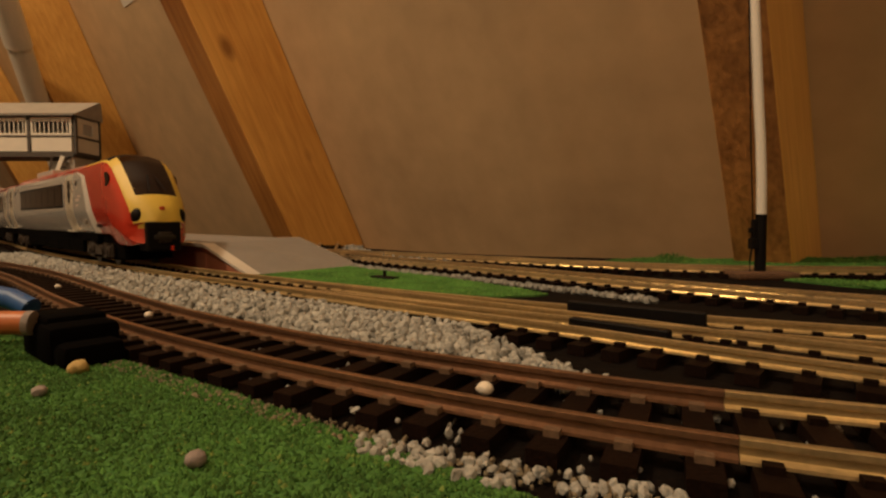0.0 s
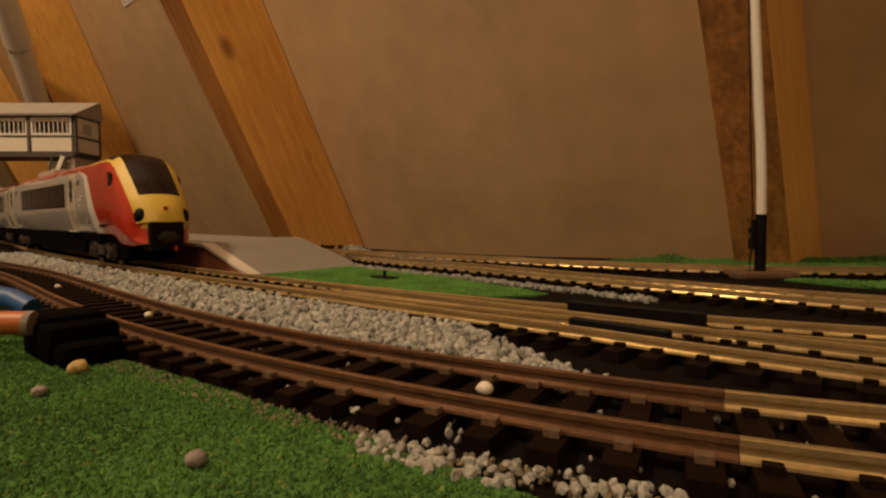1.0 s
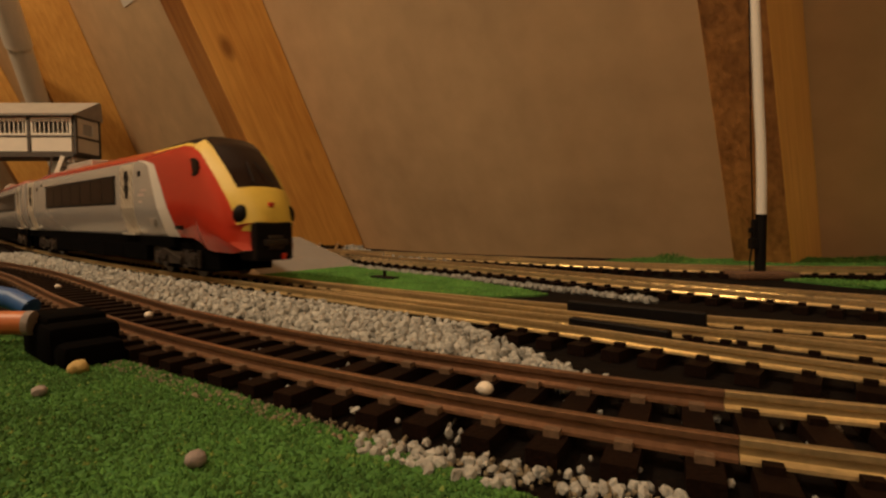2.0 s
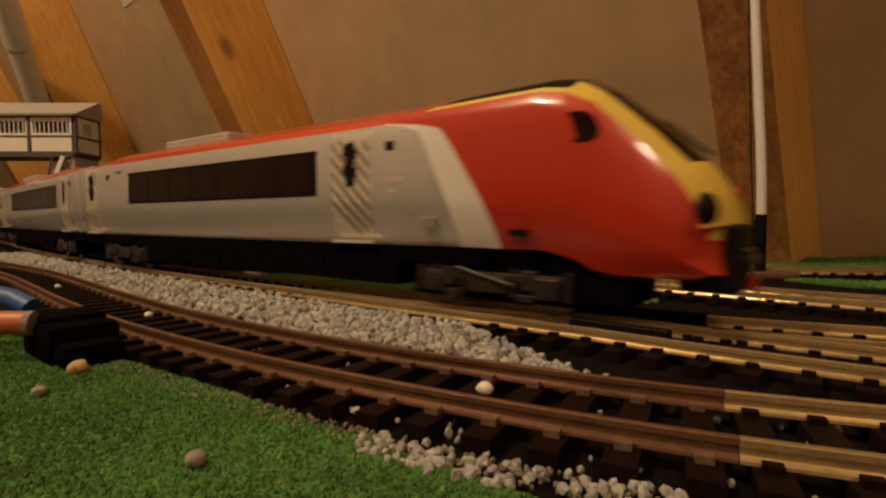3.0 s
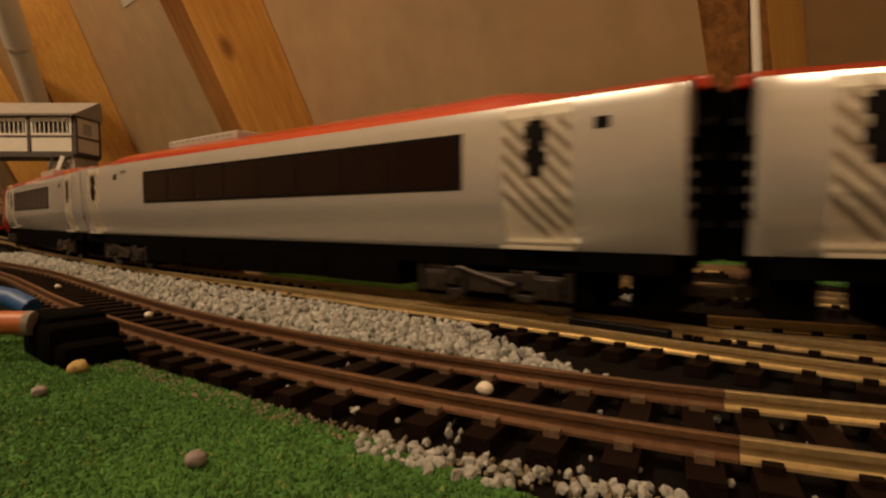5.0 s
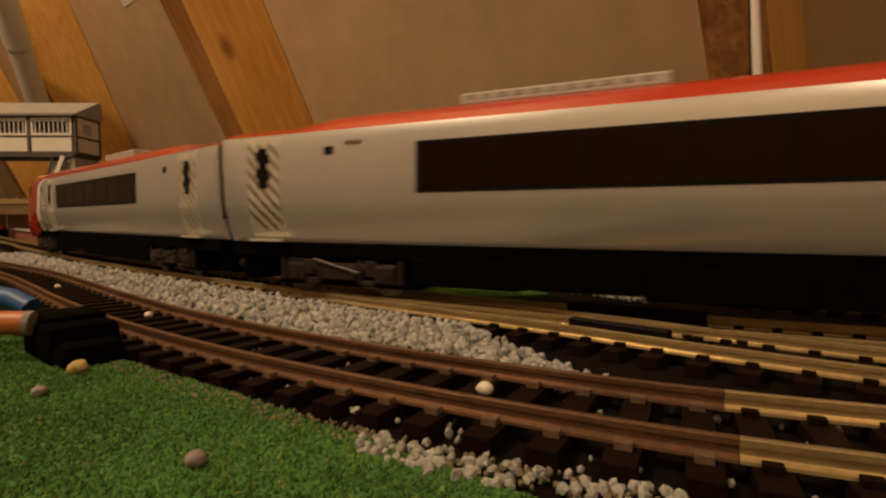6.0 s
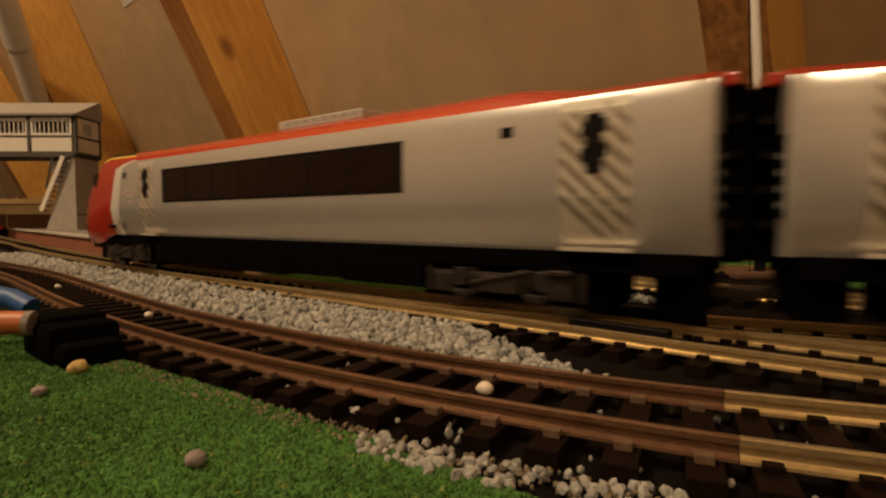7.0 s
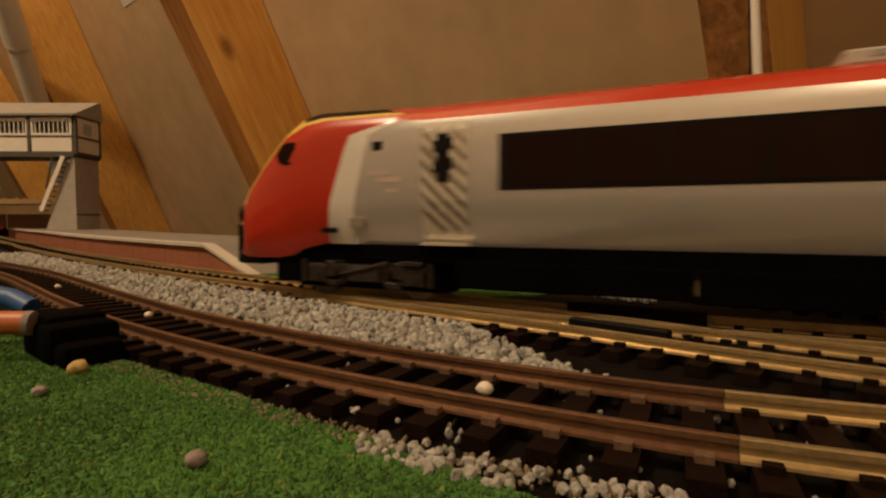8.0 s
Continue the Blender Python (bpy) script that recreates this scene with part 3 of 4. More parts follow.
def cab_car(label, window, doors, square, vent, grille, sh):
    """An end car with the coupled end at 0 and the nose at 321 along x; sh moves the livery's edge."""
    car = thing("railcar", label=label, category="model train", group="cars of the train")
    shell_parts(car, 320, True, sh)
    for side in (-1, 1):
        windows(car, *window, side, 7)
        for (a, b), lean in doors:
            hatch(car, a, b, side, lean)
        details(car, square, vent, side)
        details(car, 233 + sh * 1.33, None, side)
        # cab door window, seams and footholes
        bm = bmesh.new()
        ring = [(284, 44.5), (285.5, 43), (290, 42.6), (292.5, 43.6), (293, 46), (291.5, 48.6), (289, 49.8), (285.5, 49.6), (284, 48)]
        f = [bm.verts.new((x + 1.5, side * (side_at(z - 1.8) * 0.98 + 0.22), z - 1.8)) for x, z in ring]
        g = [bm.verts.new((x + 1.5, side * (side_at(z - 1.8) * 0.98 - 1.0), z - 1.8)) for x, z in ring]
        bm.faces.new(f)
        for i in range(len(ring)):
            bm.faces.new((f[i], f[(i + 1) % len(ring)], g[(i + 1) % len(ring)], g[i]))
        bmesh.ops.recalc_face_normals(bm, faces=bm.faces)
        part("cab_window", bm, GLASS, car, "small dark cab side window")
        y0, y1 = sorted((side * 15.2, side * 16.7))
        part("step_hole", boxed(272, 277, y0, y1, 19.8, 21.4), BLACK, car)
        # headlight cluster
        x, y = 315.0, side * 9.7
        bm = bmesh.new()
        bmesh.ops.create_uvsphere(bm, u_segments=16, v_segments=10, radius=1, matrix=Matrix.Translation((x - 0.3, y, 25.6)) @ Matrix.Rotation(side * 0.5, 4, "Z") @ Matrix.Diagonal((2.5, 3.3, 4.0, 1)))
        lamp_part = part("headlight", bm, BLACK, car, "dark oval headlight cluster", smooth=60)
        for dy, dz in ((-1.1, 0.4), (1.1, -0.4)):
            bm = bmesh.new()
            bmesh.ops.create_uvsphere(bm, u_segments=10, v_segments=6, radius=0.85, matrix=Matrix.Translation((x + 1.4 - abs(dy) * 0.2 - side * dy * 0.55, y + dy, 25.6 + dz)))
            part("lens", bm, LENS, lamp_part, smooth=60)
    # coupler recess and coupler
    bm = bmesh.new()
    box(bm, 309, 321.3, -7.9, 7.9, 8.4, 23.0, bevel=1.0)
    recess = part("coupler_recess", bm, BLACK, car, "black coupler opening")
    part("coupler", box(boxed(318, 322.6, -3.2, 3.2, 12.5, 18.0, bevel=0.8), 320, 323.2, -4.8, 4.8, 14.2, 16.4, bevel=0.4), GEAR, recess, "dark grey nose coupler")
    part("coupler_hook", boxed(321, 323.2, 2.6, 3.8, 8.6, 11.2, bevel=0.3), RED, recess, "small red hook")
    part("emblem", boxed(317.5, 319.6, -1.1, 1.1, 28.6, 30.4, bevel=0.3), RED, car)
    for y in (-4, 4):
        bm = rod(bmesh.new(), (313.6, y, 38.2), (304, y * 0.4, 46.6), 0.25, seg=6)
        part("wiper", bm, BLACK, car)
    underframe(car, 3, 264)
    part("cab_underside", boxed(258, 300, -11.5, 11.5, 3.6, 16.6, bevel=0.6), DEEP_BLACK, car)
    roof_grille(car, *grille)
    for side in (-1, 1):
        logo(car, 231 + sh, side)
    gangway(car, 0, -1)
    bogie(car, 50)
    bogie(car, 264)
    return car


def middle_car(label):
    car = thing("railcar", label=label, category="model train", group="cars of the train")
    shell_parts(car, 311, False)
    for side in (-1, 1):
        windows(car, 77.5, 257, side, 8)
        hatch(car, 13, 27, side, -1)
        hatch(car, 269, 287, side, -1)
        details(car, 47, 56, side)
        details(car, 294, None, side)
    underframe(car, 3, 308)
    roof_grille(car, 88, 143)
    gangway(car, 311, 1)
    gangway(car, 0, -1)
    bogie(car, 48)
    bogie(car, 263)
    return car


FRONT_CAR = cab_car("leading red and silver model railcar with yellow nose", (63.7, 201.0), (((12, 27), -1), ((208, 225), -1)), 40, 53, (87, 138), 0)
MIDDLE_CAR = middle_car("silver middle model railcar with red roof and striped doors")
REAR_CAR = cab_car("trailing silver model railcar with a red cab", (79.7, 220), (((16, 32), 1), ((229, 243), 1)), 46, None, (103, 146), 18)


# ---- platform ----
def platform():
    lip, top = 24.0, 10.5
    s1 = TRAIN_LINE.near(-147, 280)
    s0 = s1 - 900
    def edge(s, off):
        d = TRAIN_LINE.way(s)
        return TRAIN_LINE.at(s) + Vector((-d.y, d.x, 0)) * off
    base = thing("station_platform", label="grey card station platform with white edge and brick face", category="platform")
    stops = list(np.linspace(s0, s1, 40))
    far = lambda s: edge(s, 112) if s < s1 - 70 else edge(s1 - 70, 112) + (Vector((-112, 420, 0)) - edge(s1 - 70, 112)) * ((s - s1 + 70) / 70)
    rows = [(edge(s, lip), edge(s, lip + 7), far(s)) for s in stops]
    f1, f2 = Vector((-99, 273, 0)), Vector((-51, 334, 0))
    rows_ramp = [rows[-1], (f1, f1 + (f2 - f1) * 0.09, f2)]
    def strip(rws, i, j, z0, z1, thick):
        """A slab between two edges; z0 at the first row, z1 at the last."""
        bm = bmesh.new()
        k = len(rws)
        ring = []
        for n, r in enumerate(rws):
            z = z0 + (z1 - z0) * n / (k - 1)
            ring.append([bm.verts.new((*r[i].xy, z)), bm.verts.new((*r[j].xy, z)), bm.verts.new((*r[j].xy, z - thick)), bm.verts.new((*r[i].xy, z - thick))])
        for a, b in zip(ring, ring[1:]):
            for m in range(4):
                bm.faces.new((a[m], a[(m + 1) % 4], b[(m + 1) % 4], b[m]))
        bm.faces.new(ring[0]), bm.faces.new(ring[-1][::-1])
        bmesh.ops.recalc_face_normals(bm, faces=bm.faces)
        return bm
    part("deck", strip(rows, 1, 2, top, top, 1.6), PLATFORM_TOP, base)
    part("edging", strip(rows, 0, 1, top + 0.25, top + 0.25, 1.9), PLATFORM_EDGE, base, "white painted platform edge")
    part("ramp", strip(rows_ramp, 1, 2, top, GROUND + 0.6, 1.2), PLATFORM_TOP, base, "sloping grey platform ramp")
    part("ramp_edging", strip(rows_ramp, 0, 1, top + 0.25, GROUND + 0.8, 1.5), PLATFORM_EDGE, base, "white painted ramp edge")
    # brick face, set back under the edging, in panels
    k = 16
    for n in range(k):
        a, b = s0 + (s1 - s0) * n / k, s0 + (s1 - s0) * (n + 1) / k - 0.6
        pts = [edge(s, lip + 2.2) for s in np.linspace(a, b, 4)] + [edge(s, lip + 5) for s in np.linspace(b, a, 4)]
        bm = prism(bmesh.new(), [tuple(p.xy) for p in pts], GROUND, top - 1.6)
        part("brick_panel", bm, BRICK, base, "red brick platform face")
    bm = bmesh.new()
    p = edge(s1, lip + 2.2)
    q = f1 + (p - f1) * 0.04
    low = [bm.verts.new((*v.xy, GROUND)) for v in (p, q)]
    high = [bm.verts.new((*p.xy, top - 1.4)), bm.verts.new((*q.xy, GROUND + 0.2))]
    back = [bm.verts.new((v.co.x + 2, v.co.y + 2.4, v.co.z)) for v in (*low, *high)]
    bm.faces.new((low[0], low[1], high[1], high[0]))
    bm.faces.new((back[0], back[1], back[3], back[2]))
    bm.faces.new((low[0], high[0], back[2], back[0])), bm.faces.new((high[0], high[1], back[3], back[2]))
    bmesh.ops.recalc_face_normals(bm, faces=bm.faces)
    part("brick_wedge", bm, BRICK, base)
    pts = [tuple(far(s).xy) for s in (s0, s1)]
    bm = bmesh.new()
    prism(bm, [pts[0], pts[1], (pts[1][0] - 3, pts[1][1] - 3), (pts[0][0] - 3, pts[0][1] - 3)], GROUND, top - 1.6)
    part("rear_wall", bm, BRICK, base)


platform()


# ---- signal cabin on its gantry ----
def signal_cabin():
    y = 725.0
    base = thing("signal_cabin", label="white and grey card signal cabin on a gantry over the track", category="model building")
    # piers with a battered side
    for x, flip, z0 in ((-493, 1, 10.5), (-790, -1, GROUND)):
        bm = bmesh.new()
        o = [(-41, z0), (0, z0), (0, 109), (-8, 109)] if flip > 0 else [(0, z0), (41, z0), (8, 109), (0, 109)]
        f = [bm.verts.new((x + a, y, z)) for a, z in o]
        g = [bm.verts.new((x + a, y + 50, z)) for a, z in o]
        bm.faces.new(f), bm.faces.new(g)
        for i in range(4):
            bm.faces.new((f[i], f[(i + 1) % 4], g[(i + 1) % 4], g[i]))
        bmesh.ops.recalc_face_normals(bm, faces=bm.faces)
        pier = part("pier", bm, CARD_GREY, base, "grey stone-printed card pier")
        if flip > 0:
            part("plinth_band", boxed(-493.2, -492.2, y, y + 51, 30.5, 32), CARD_DARK, pier)
    # cabin shell, open behind the window bars
    x0, x1 = -790.0, -492.0
    part("cabin_floor", boxed(x0, x1, y - 3, y + 53, 108, 112), CARD_DARK, base)
    part("cabin_back", boxed(x0, x1 - 2, y + 50, y + 53, 112, 164), CARD_WHITE, base)
    part("cabin_end", boxed(x0, x0 + 2, y, y + 50, 112, 164), CARD_WHITE, base)
    bays = [(-786, -728), (-728, -669.5), (-669.5, -610.5), (-610.5, -551.5), (-551.5, -493)]

    def bay(a, b, bars, m):
        """One framed bay: panel below, barred window above, dark post."""
        part("panel", boxed(a + 3, b - 2, -1.6, 0.4, 115, 133.5, bevel=0.3, m=m), CARD_WHITE, base, "white cabin side panel")
        bm = boxed(a + 2, b - 2, -1.2, 0, 154.5, 160.5, m=m)
        box(bm, a + 2, b - 2, -1.2, 0, 136.5, 139.5, m=m)
        inset = 3 if b - a > 55 else 12
        box(bm, a + 2, a + 2 + inset, -1.2, 0, 139.5, 154.5, m=m), box(bm, b - 2 - inset, b - 2, -1.2, 0, 139.5, 154.5, m=m)
        win = part("window", bm, CARD_WHITE, base, "white window frame with thin bars")
        for k in range(bars):
            x = a + 2 + inset + (b - a - 4 - 2 * inset) * (k + 0.5) / bars
            part("window_bar", boxed(x - 0.65, x + 0.65, -0.9, -0.1, 139.5, 154.5, m=m), CARD_WHITE, win)
        part("frame_post", boxed(a - 2.0, a + 2.0, -2.6, 0.6, 112, 163, m=m), CARD_DARK, base)

    for a, b in bays:
        bay(a, b, 8, Matrix.Translation((0, y, 0)))
    turn = Matrix.Translation((x1, y, 0)) @ Matrix.Rotation(radians(90), 4, "Z")
    bay(1, 51, 4, turn)
    part("frame_post", boxed(50, 53, -2.0, 0.6, 112, 163, m=turn), CARD_DARK, base)
    for z0, z1 in ((111, 114.6), (133.8, 136.4)):
        part("frame_rail", boxed(x0, x1 + 0.4, y - 2.2, y - 0.2, z0, z1), CARD_DARK, base)
        part("frame_rail", boxed(0, 53, -2.2, -0.2, z0, z1, m=turn), CARD_DARK, base)
    bm = bmesh.new()
    prism(bm, [(0, 0), (63, 0), (60, 25), (57, 27)], 0, x1 - x0 + 6)
    bmesh.ops.transform(bm, verts=bm.verts, matrix=Matrix(((0, 0, 1, x0 - 3), (1, 0, 0, y - 6), (0, 1, 0, 163.2), (0, 0, 0, 1))))
    bmesh.ops.recalc_face_normals(bm, faces=bm.faces)
    part("roof", bm, CARD_GREY, base, "grey slate card roof")
    part("eaves", boxed(x0 - 3, x1 + 4, y - 7.5, y - 5, 161.6, 164.4), PLATFORM_TOP, base)
    # stair and its rail down the battered side
    bm = bmesh.new()
    rod_w = 5.5
    for a, b, w, o in (((-503, 108), (-535, 36), rod_w, 0),):
        d = Vector((b[0] - a[0], 0, b[1] - a[1])).normalized()
        m = Matrix.Translation(((a[0] + b[0]) / 2, y - 7, (a[1] + b[1]) / 2)) @ Matrix.Rotation(math.atan2(d.x, d.z), 4, "Y")
        box(bm, -w / 2, w / 2, -1, 1, -39.5, 39.5, m=m)
    stair = part("stair_side", bm, CARD_WHITE, base, "white stair side with dark treads")
    for k in range(12):
        t = k / 11
        x, z = -500.5 + (-535 + 503) * t, 107 - 71 * t
        part("tread", boxed(x - 1, x + 3.2, y - 6.5, y - 1, z - 1, z + 0.6), CARD_DARK, stair)
    part("bracket", rod(bmesh.new(), (-521, y - 2, 108), (-531, y - 2, 66), 1.4, seg=6), CARD_DARK, base)


signal_cabin()


# ---- coach standing behind the platform ----
def coach():
    def body(base, x, length, paint, low_paint, tall):
        bm = bmesh.new()
        prism(bm, [(-15, 12), (15, 12), (15.6, 26), (15.0, tall - 9), (10, tall - 2), (0, tall), (-10, tall - 2), (-15.0, tall - 9), (-15.6, 26)], x, x + length)
        bmesh.ops.transform(bm, verts=bm.verts, matrix=Matrix(((0, 0, 1, 0), (1, 0, 0, 0), (0, 1, 0, 0), (0, 0, 0, 1))))
        bmesh.ops.recalc_face_normals(bm, faces=bm.faces)
        shellp = part("coach_body", bm, paint, base, "upper coach body")
        part("lower_panel", boxed(x + 0.5, x + length - 0.5, -16.2, 16.2, 11, 33), low_paint, shellp, "dark lower side")
        part("cantrail", boxed(x + 0.2, x + length - 0.2, -16.0, 16.0, tall - 10, tall - 8.6), low_paint, shellp)
        for n in range(int(length / 14)):
            part("roof_vent", boxed(x + 5 + n * 14, x + 8 + n * 14, -6, -2, tall - 2, tall + 2.2, bevel=0.3), paint, shellp)
        for e in (0.2, 0.8):
            part("coach_bogie", boxed(x + length * e - 10, x + length * e + 10, -11, 11, GROUND, 11.5, bevel=0.5), BLACK, base)
    one = thing("standing_coach", (-727, 880, 0), "short cream and brown model van beyond the platform", "model coach", "standing coaches")
    body(one, 0, 27, CREAM, BROWN, 58)
    part("buffer_beam", boxed(4, 22, -19, -16.3, 8, 14, bevel=0.5), RED, one, "red buffer beam")
    two = thing("standing_coach", (-699, 880, 0), "cream and brown model coach standing beyond the platform", "model coach", "standing coaches")
    body(two, 0, 96, CREAM, BROWN, 58)
    three = thing("standing_wagon", (-812, 880, 0), "grey model wagon standing beyond the platform", "model wagon", "standing coaches")
    body(three, 0, 82, CARD_GREY, CARD_GREY, 52)


coach()


# ---- signal pole ----
def signal_pole():
    base = thing("signal_pole", (0, 262, 0), "white pole with a black foot on a brown base", "pole")
    bm = bmesh.new()
    tube(bm, [(154.7, 0, 26.3), (154.2, 0, 44), (153.2, 0, 62), (151.6, 0, 81), (149.8, 0, 106), (147.8, 0, 131), (145.4, 0, 160), (142.5, 0, 195)], 2.35, 16)
    part("mast", bm, WHITE, base, "white painted mast", smooth=50)
    part("mast_foot", tube(bmesh.new(), [(155, 0, -3), (154.8, 0, 12), (154.7, 0, 26.5)], 2.55, 16), BLACK, base, "black painted foot", smooth=50)
    bm = bmesh.new()
    box(bm, 149.6, 153.0, -2, 2, 9.5, 15, bevel=0.4), box(bm, 150.4, 153, -1.4, 1.4, 15, 24, bevel=0.4), box(bm, 149, 151, -1, 1, 17.5, 20, bevel=0.3)
    part("signal_motor", bm, BLACK, base, "small black mechanism")
    part("pull_wire", tube(bmesh.new(), [(150.4, -0.5, 24), (148.4, -0.5, 60), (145.8, -0.5, 118), (143, -0.5, 190)], 0.32, 6), BLACK, base, "thin dark wire")
    part("lower_wire", tube(bmesh.new(), [(150, -1, 9.5), (149.2, -1, 4), (149.6, -1, -2)], 0.45, 6), BLACK, base)
    bm = bmesh.new()
    box(bm, 139.5, 169.5, -9, 11, GROUND, -1.2, bevel=1.3)
    part("base_plate", bm, PEELING, base, "crumbling brown base")


signal_pole()


# ---- power clip with its cables ----
def power_clip():
    base = thing("power_clip", (0, -8, 0), label="black track power clip with brown and blue cables", category="power clip")
    m = Matrix.Translation((-77, 119.5, 0)) @ Matrix.Rotation(radians(-40), 4, "Z")
    bm = bmesh.new()
    box(bm, -10, 9, -7, 6, GROUND, 3.4, bevel=1.8, m=m)
    part("clip_body", bm, DEEP_BLACK, base, "black plastic clip", smooth=35)
    part("clip_lid", boxed(-8, 4, -6, 5, 2.5, 4.6, bevel=1.0, m=m), DEEP_BLACK, base, smooth=35)
    part("clip_nose", boxed(7, 14, -6, 5, GROUND, 0.2, bevel=1.5, m=m), DEEP_BLACK, base, smooth=35)
    bm = tube(bmesh.new(), [(-83, 114.5, 3.2), (-95, 113, 3.5), (-115, 110, 3.2), (-160, 104, 1), (-260, 96, -1.5), (-420, 90, -2.4)], 2.35, 14)
    part("brown_cable", bm, COPPER_WIRE, base, "orange-brown cable", smooth=50)
    bm = tube(bmesh.new(), [(-91, 126, 4.2), (-96, 127, 6.2), (-105, 126.5, 8.0), (-125, 125, 9.5), (-165, 121, 8), (-260, 112, 0), (-420, 106, -2.5)], 2.3, 14)
    part("blue_cable", bm, BLUE_WIRE, base, "blue cable", smooth=50)
    part("cable_sleeve", tube(bmesh.new(), [(-83.2, 114.5, 3.2), (-82.0, 114.7, 3.1)], 2.45, 14), PEBBLE_GREY, base, "pale cable end", smooth=50)


power_clip()


# ---- pipe and label on the lining ----
def pipe():
    base = thing("waste_pipe", label="white plastic pipe running up beside the rafter", category="pipe")
    a, b = Vector((-867, 1301, -22)), Vector((-728, 918, 372))
    d = (b - a).normalized()
    part("tube", rod(bmesh.new(), a, b + d * 50, 19, seg=24), TUBE, base, smooth=50)
    j = a + d * 505
    part("socket", rod(bmesh.new(), j, j + d * 110, 21, seg=24), TUBE, base, smooth=50)
    a = Vector((-1215, 1530, GROUND))
    thin = thing("thin_pipe", label="thin white plastic pipe leaning on the lining", category="pipe")
    part("tube", rod(bmesh.new(), a, a + Vector((-47, 129, -132)).normalized() * -900, 11, seg=20), TUBE, thin, smooth=50)


pipe()
sloped("paper_label", CARD_WHITE, [(-690, -625, 0.2, 0.9, 444, 520)], "white paper label stuck on the lining", "label")


# ---- loose pebbles ----
def pebble(x, y, r, material, label, z=GROUND):
    bm = bmesh.new()
    bmesh.ops.create_icosphere(bm, subdivisions=2, radius=r)
    for v in bm.verts:
        v.co *= 1 + 0.22 * noise.noise(v.co / r * 1.3 + Vector((x, y, 0)))
    for v in bm.verts:
        v.co.z *= 0.8
    ob = new("pebble", mesh_of("pebble", bm, material, 40))
    ob.matrix_basis = pose(x * MM, y * MM, (z + r * 0.7) * MM, 0, 0, x * 7)
    return tagged(ob, label, "pebble", "loose pebbles")


pebble(-28, 59.5, 1.25, PEBBLE_GREY, "small grey pebble lying on the grass", -4.2)
pebble(-64, 84, 1.15, PEBBLE_GREY, "small grey pebble lying on the grass", -4.2)
pebble(-67.0, 97.5, 1.8, PEBBLE_YELLOW, "yellowish pebble beside the black power clip", -4.6)
pebble(6.3, 80.5, 1.35, PEBBLE_WHITE, "white ballast chip lying between the rails", -2.8)
pebble(-80, 145, 1.15, PEBBLE_WHITE, "white ballast chip lying between the rails", -2.8)
pebble(-149, 207, 1.1, PEBBLE_WHITE, "white ballast chip lying between the rails", -2.8)
pebble(-228, 290, 1.1, PEBBLE_WHITE, "white ballast chip lying between the rails", -2.8)


# ---- grass mats and fibres ----
LINES = [TRAIN_LINE, THROUGH_LINE, FRONT_LINE, BACK_LINE, WALL_LINE]
LINE_POINTS = [np.array([(p.x, p.y) for p in (l.at(s) for s in np.arange(0, l.length, 4))]) for l in LINES]


def clear(x, y, which=range(5)):
    return min(float(np.min(np.hypot(LINE_POINTS[k][:, 0] - x, LINE_POINTS[k][:, 1] - y))) for k in which)


def inside(x, y, poly):
    hit = False
    for (ax, ay), (bx, by) in zip(poly, poly[1:] + poly[:1]):
        if (ay > y) != (by > y) and x < (bx - ax) * (y - ay) / (by - ay) + ax:
            hit = not hit
    return hit


def ragged(outline, wobble, step):
    """The outline with points every step, pushed about a little."""
    out = []
    for a, b in zip(outline, outline[1:] + outline[:1]):
        a, b = Vector((*a, 0)), Vector((*b, 0))
        k = max(1, int((b - a).length / step))
        for i in range(k):
            p = a + (b - a) * (i / k)
            out.append((p.x + random.uniform(-wobble, wobble), p.y + random.uniform(-wobble, wobble)))
    return out


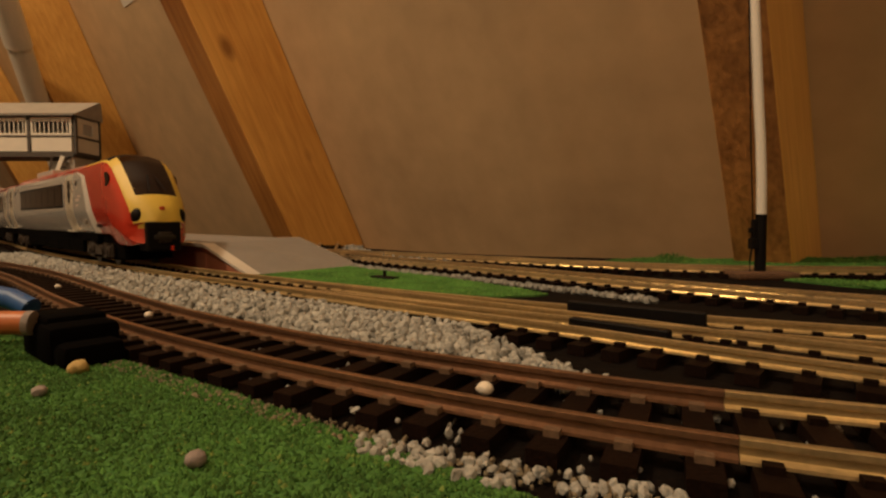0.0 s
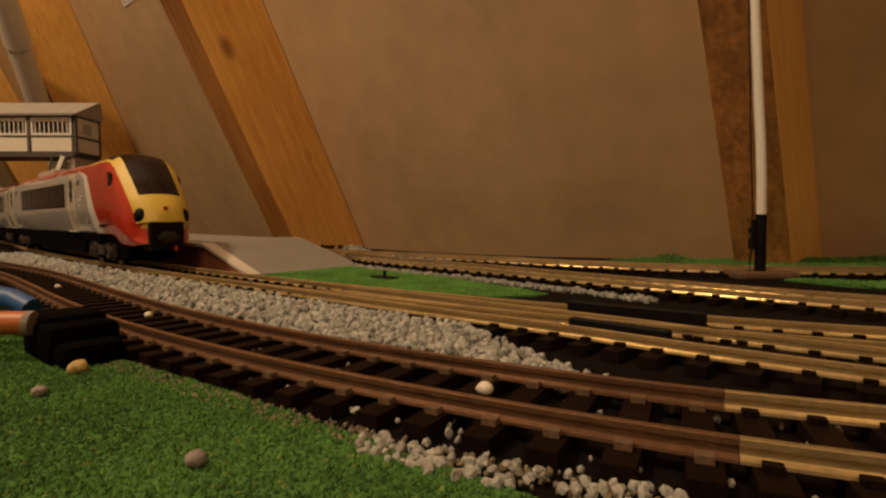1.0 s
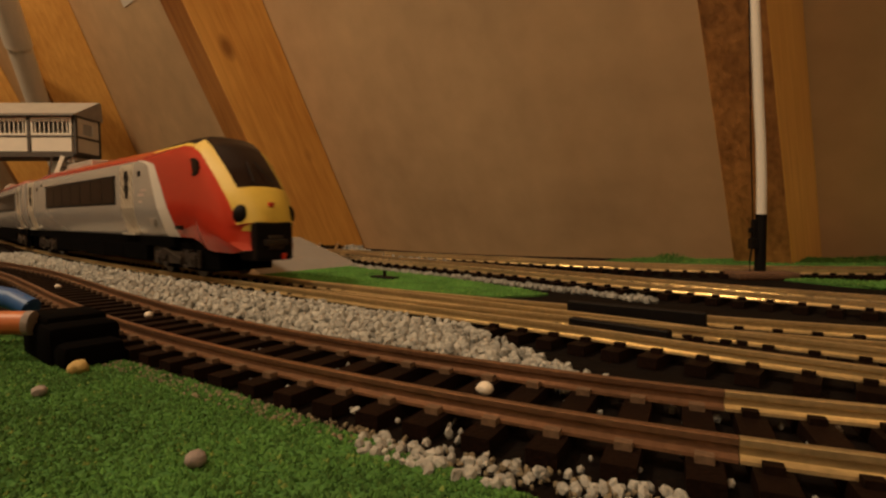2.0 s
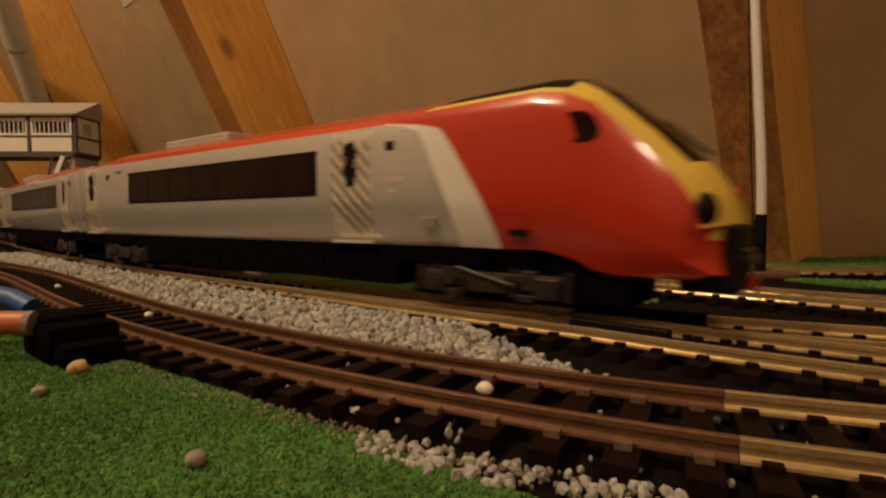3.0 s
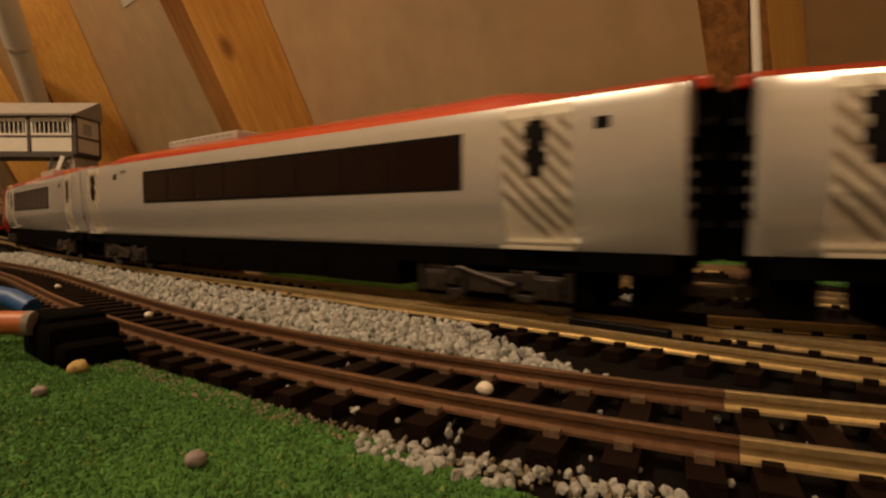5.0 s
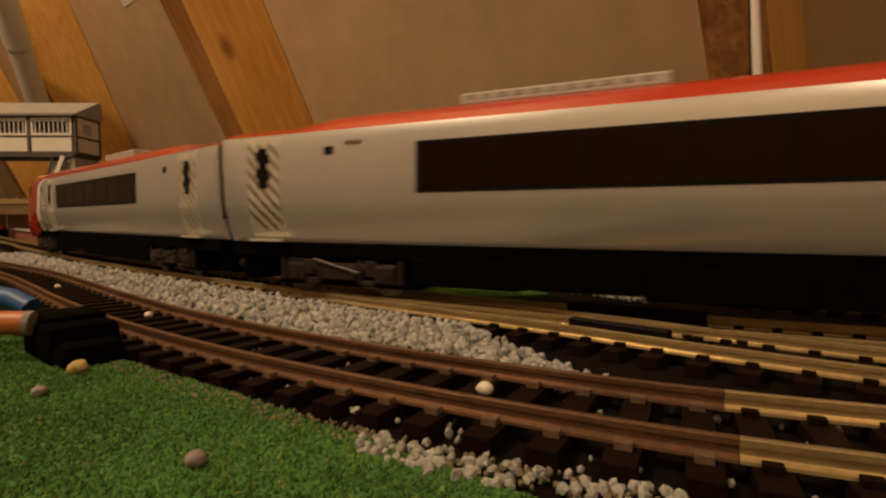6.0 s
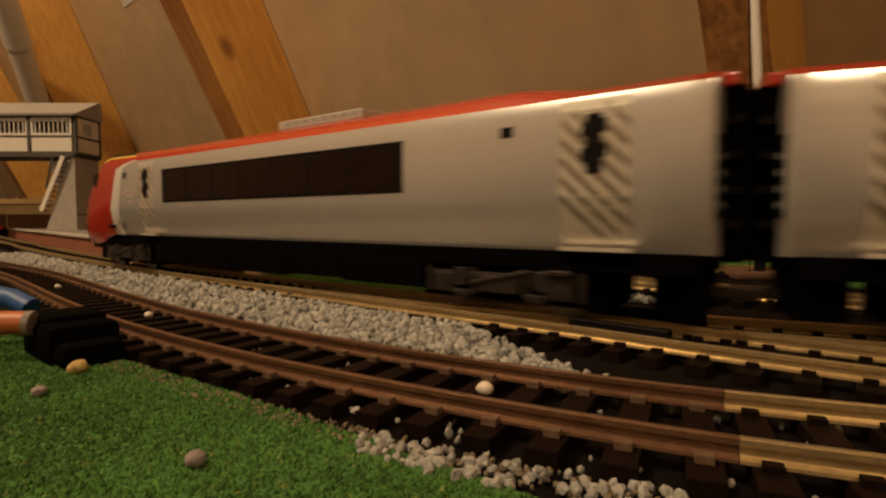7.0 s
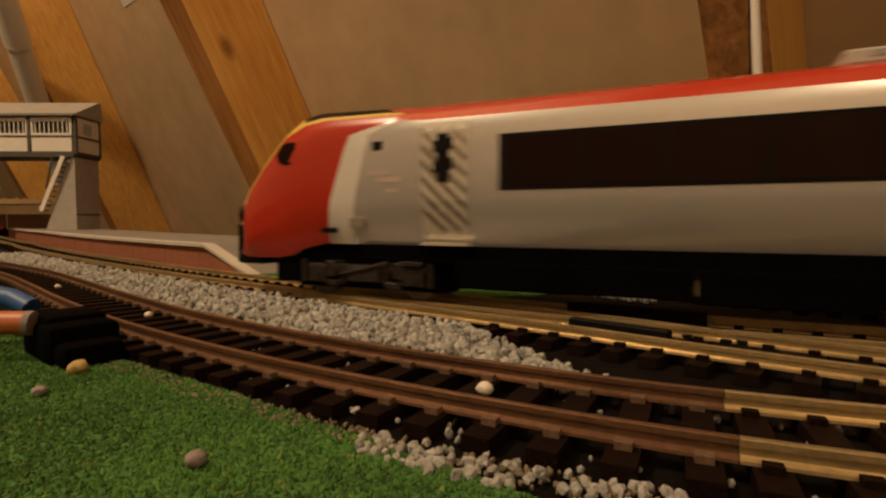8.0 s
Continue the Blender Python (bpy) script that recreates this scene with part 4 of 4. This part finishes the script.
def turf(name, outline, count, size, label, top=-4.3, humps=()):
    poly = ragged(outline, 0.8, 6)
    base = thing("grass", label=label, category="grass", kind="stuff")
    bm = prism(bmesh.new(), poly, GROUND, top)
    tagged(part("grass_mat", bm, GRASS_BED, base), kind="stuff")
    rng = np.random.default_rng(len(name) * 7 + count)
    xs, ys = [p[0] for p in poly], [p[1] for p in poly]
    verts, faces = [], []
    made = 0
    while made < count:
        x, y = rng.uniform(min(xs), max(xs)), rng.uniform(min(ys), max(ys))
        if not inside(x, y, outline):
            continue
        made += 1
        rise = sum(h * math.exp(-((x - hx) ** 2 + (y - hy) ** 2) / (w * w)) for hx, hy, w, h in humps)
        z = top + rise * rng.uniform(0.2, 1.0) + rng.uniform(-0.1, 0.35) * size
        a, r = rng.uniform(0, math.tau), size * rng.uniform(0.5, 1.15)
        c, s_ = r * math.cos(a), r * math.sin(a)
        k = len(verts)
        lean = rng.uniform(-0.5, 0.5, 2) * r
        verts += [(x + c, y + s_, z), (x - s_ * 0.7, y + c * 0.7, z + 0.1 * r), (x - c, y - s_, z - 0.1 * r), (x + s_ * 0.7, y - c * 0.7, z), (x + lean[0], y + lean[1], z + r * rng.uniform(0.5, 1.1)), (x, y, z - 0.5 * r)]
        faces += [(k, k + 1, k + 4), (k + 1, k + 2, k + 4), (k + 2, k + 3, k + 4), (k + 3, k, k + 4), (k + 1, k, k + 5), (k + 2, k + 1, k + 5), (k + 3, k + 2, k + 5), (k, k + 3, k + 5)]
    data = bpy.data.meshes.new("grass_fibres")
    data.from_pydata([(a * MM, b * MM, c * MM) for a, b, c in verts], [], faces)
    data.materials.append(GRASS)
    data.materials.append(STRAW)
    fleck = np.repeat((rng.uniform(0, 1, count) < 0.03).astype(np.int32), 8)
    data.polygons.foreach_set("material_index", fleck)
    ob = new("grass_fibres", data)
    ob.parent = base
    tagged(ob, kind="stuff")


turf("near", [(-170, 180), (-117, 137), (-65, 107), (-34, 86), (-11, 68.5), (9, 53), (34, 37), (20, 32), (-50, 32), (-170, 110)], 46000, 0.46,
     "bright green short model grass beside the curved track")
turf("middle", [(-96, 272), (-52, 331), (-30, 306), (4, 258), (30, 222), (40, 203), (22, 196), (-6, 204), (-40, 226)], 14000, 0.5, "green model grass between the tracks below the ramp")
turf("right", [(158, 262), (196, 244), (300, 240), (420, 238), (420, 200), (260, 196), (196, 205), (172, 228)], 9000, 0.8, "green model grass around the pole")
turf("wall", [(112, 372), (135, 356), (170, 300), (200, 290), (300, 288), (420, 286), (415, 312), (350, 372), (300, 384), (180, 384), (140, 392)], 9000, 0.95, "green model grass along the foot of the wall",
     humps=((158, 372, 11, 6), (240, 380, 25, 2.5), (320, 380, 40, 3)))


# ---- ballast ----
def stones(name, spots, size, label, material=STONE):
    """Broken stone chips in one piece of stuff."""
    rng = np.random.default_rng(11 + len(spots))
    bm = bmesh.new()
    bmesh.ops.create_icosphere(bm, subdivisions=1, radius=1)
    shape = np.array([v.co[:] for v in bm.verts])
    tris = np.array([[v.index for v in f.verts] for f in bm.faces])
    bm.free()
    verts, faces = [], []
    for k, (x, y, z) in enumerate(spots):
        r = size * rng.uniform(0.6, 1.25)
        q = Euler(rng.uniform(0, 6.28, 3)).to_matrix()
        pts = shape * rng.uniform(0.82, 1.18, (len(shape), 1)) * np.array([1.25, 0.95, 0.75]) * r
        verts.append(pts @ np.array(q).T + np.array([x, y, z]))
        faces.append(tris + k * len(shape))
    data = bpy.data.meshes.new("ballast")
    data.from_pydata((np.concatenate(verts) * MM).tolist(), [], np.concatenate(faces).tolist())
    data.materials.append(material)
    ob = new("ballast", data)
    return tagged(ob, label, "ballast", kind="stuff")


def ballast_spots(line, s0, s1, o0, o1, count, others, keep, heap, seed, tall=False):
    rng = np.random.default_rng(seed)
    out = []
    tries = 0
    while len(out) < count and tries < count * 6:
        tries += 1
        s, o = rng.uniform(s0, s1), rng.uniform(o0, o1)
        d = line.way(s)
        p = line.at(s) + Vector((-d.y, d.x, 0)) * o
        gap = clear(p.x, p.y, others)
        left = (s1 - s) / 62 if tall else 1   # the heap runs out to a point
        if gap < keep or (tall and (clear(p.x, p.y, (0, 1)) < 17.2 or o > 13 + 34 * left)):
            continue
        z = GROUND + 0.6 + min(heap * min(1, 0.35 + left), (gap - keep) * 0.45 + 0.4) * rng.uniform(0.2, 1.0)
        out.append((p.x, p.y, z))
    return out


A0 = FRONT_LINE.near(-349, 376)
A1 = FRONT_LINE.near(26, 71)
stones("between", ballast_spots(FRONT_LINE, A0, A1, 12, 46, 8200, (2,), 10.6, 3.3, 3, True), 1.12, "heaped grey stone ballast between two tracks")
stones("bank", ballast_spots(FRONT_LINE, FRONT_LINE.near(-70, 132), FRONT_LINE.near(110, 46), -21, -16.5, 900, (2,), 13.5, 0.2, 5), 0.38, "tan sand crumbs along the grass edge", SAND)
stones("heap", ballast_spots(FRONT_LINE, FRONT_LINE.near(0, 85), FRONT_LINE.near(70, 55), -23, -16.5, 260, (2,), 15, 0.5, 15), 0.75, "small heap of pale ballast beside the curved track")
stones("under", ballast_spots(FRONT_LINE, FRONT_LINE.near(-110, 168), FRONT_LINE.near(110, 46), -15, 15, 320, (4,), 0, 0.2, 6), 0.6, "sparse ballast chips among the sleepers")
stones("siding", ballast_spots(BACK_LINE, BACK_LINE.near(-40, 340), BACK_LINE.near(90, 200), -25, -19, 420, (3,), 14, 0.2, 7)
       + ballast_spots(BACK_LINE, 30, BACK_LINE.near(-20, 318), 14, 34, 600, (3,), 14, 2.5, 8), 1.3, "pale ballast beside the siding")


# ---- what moves ----
# way of the leading car's coupled end along the line, by time
RUN = [(0.0, -483.4), (0.7, -483.2), (1.0, -479.4), (1.2, -472.0), (1.4, -455.0), (1.5, -444.0), (1.6, -433.5), (1.7, -423.0), (2.0, -388), (2.4, -328.5),
       (2.8, -265), (3.0, -232.5), (3.5, -147.2), (4.0, -69), (4.5, 9.5), (4.7, 39), (5.8, 214), (6.5, 326.5), (7.0, 410), (7.5, 493.5), (8.0, 577)]


def run_at(t):
    ts, ss = [a for a, _ in RUN], [b for _, b in RUN]
    return float(np.interp(t, ts, ss))


def car_pose(s_end, way, pivots, length):
    """Pose of a car whose coupled end lies at s_end; way +1: nose ahead, -1: nose behind."""
    a, b = (TRAIN_LINE.at(S_ZERO + s_end + way * p) for p in pivots)
    d = (b - a).normalized()
    at = (a - d * pivots[0]) * MM
    return Matrix.Translation(at) @ Matrix.Rotation(math.atan2(d.y, d.x), 4, "Z")


def motions():
    times = [round(0.1 * k, 1) for k in range(81)]
    walk(FRONT_CAR, [(t, car_pose(run_at(t), 1, (50, 262), 320)) for t in times])
    walk(MIDDLE_CAR, [(t, car_pose(run_at(t) - 318, 1, (48, 263), 311)) for t in times])
    walk(REAR_CAR, [(t, car_pose(run_at(t) - 325, -1, (50, 262), 320)) for t in times])


motions()
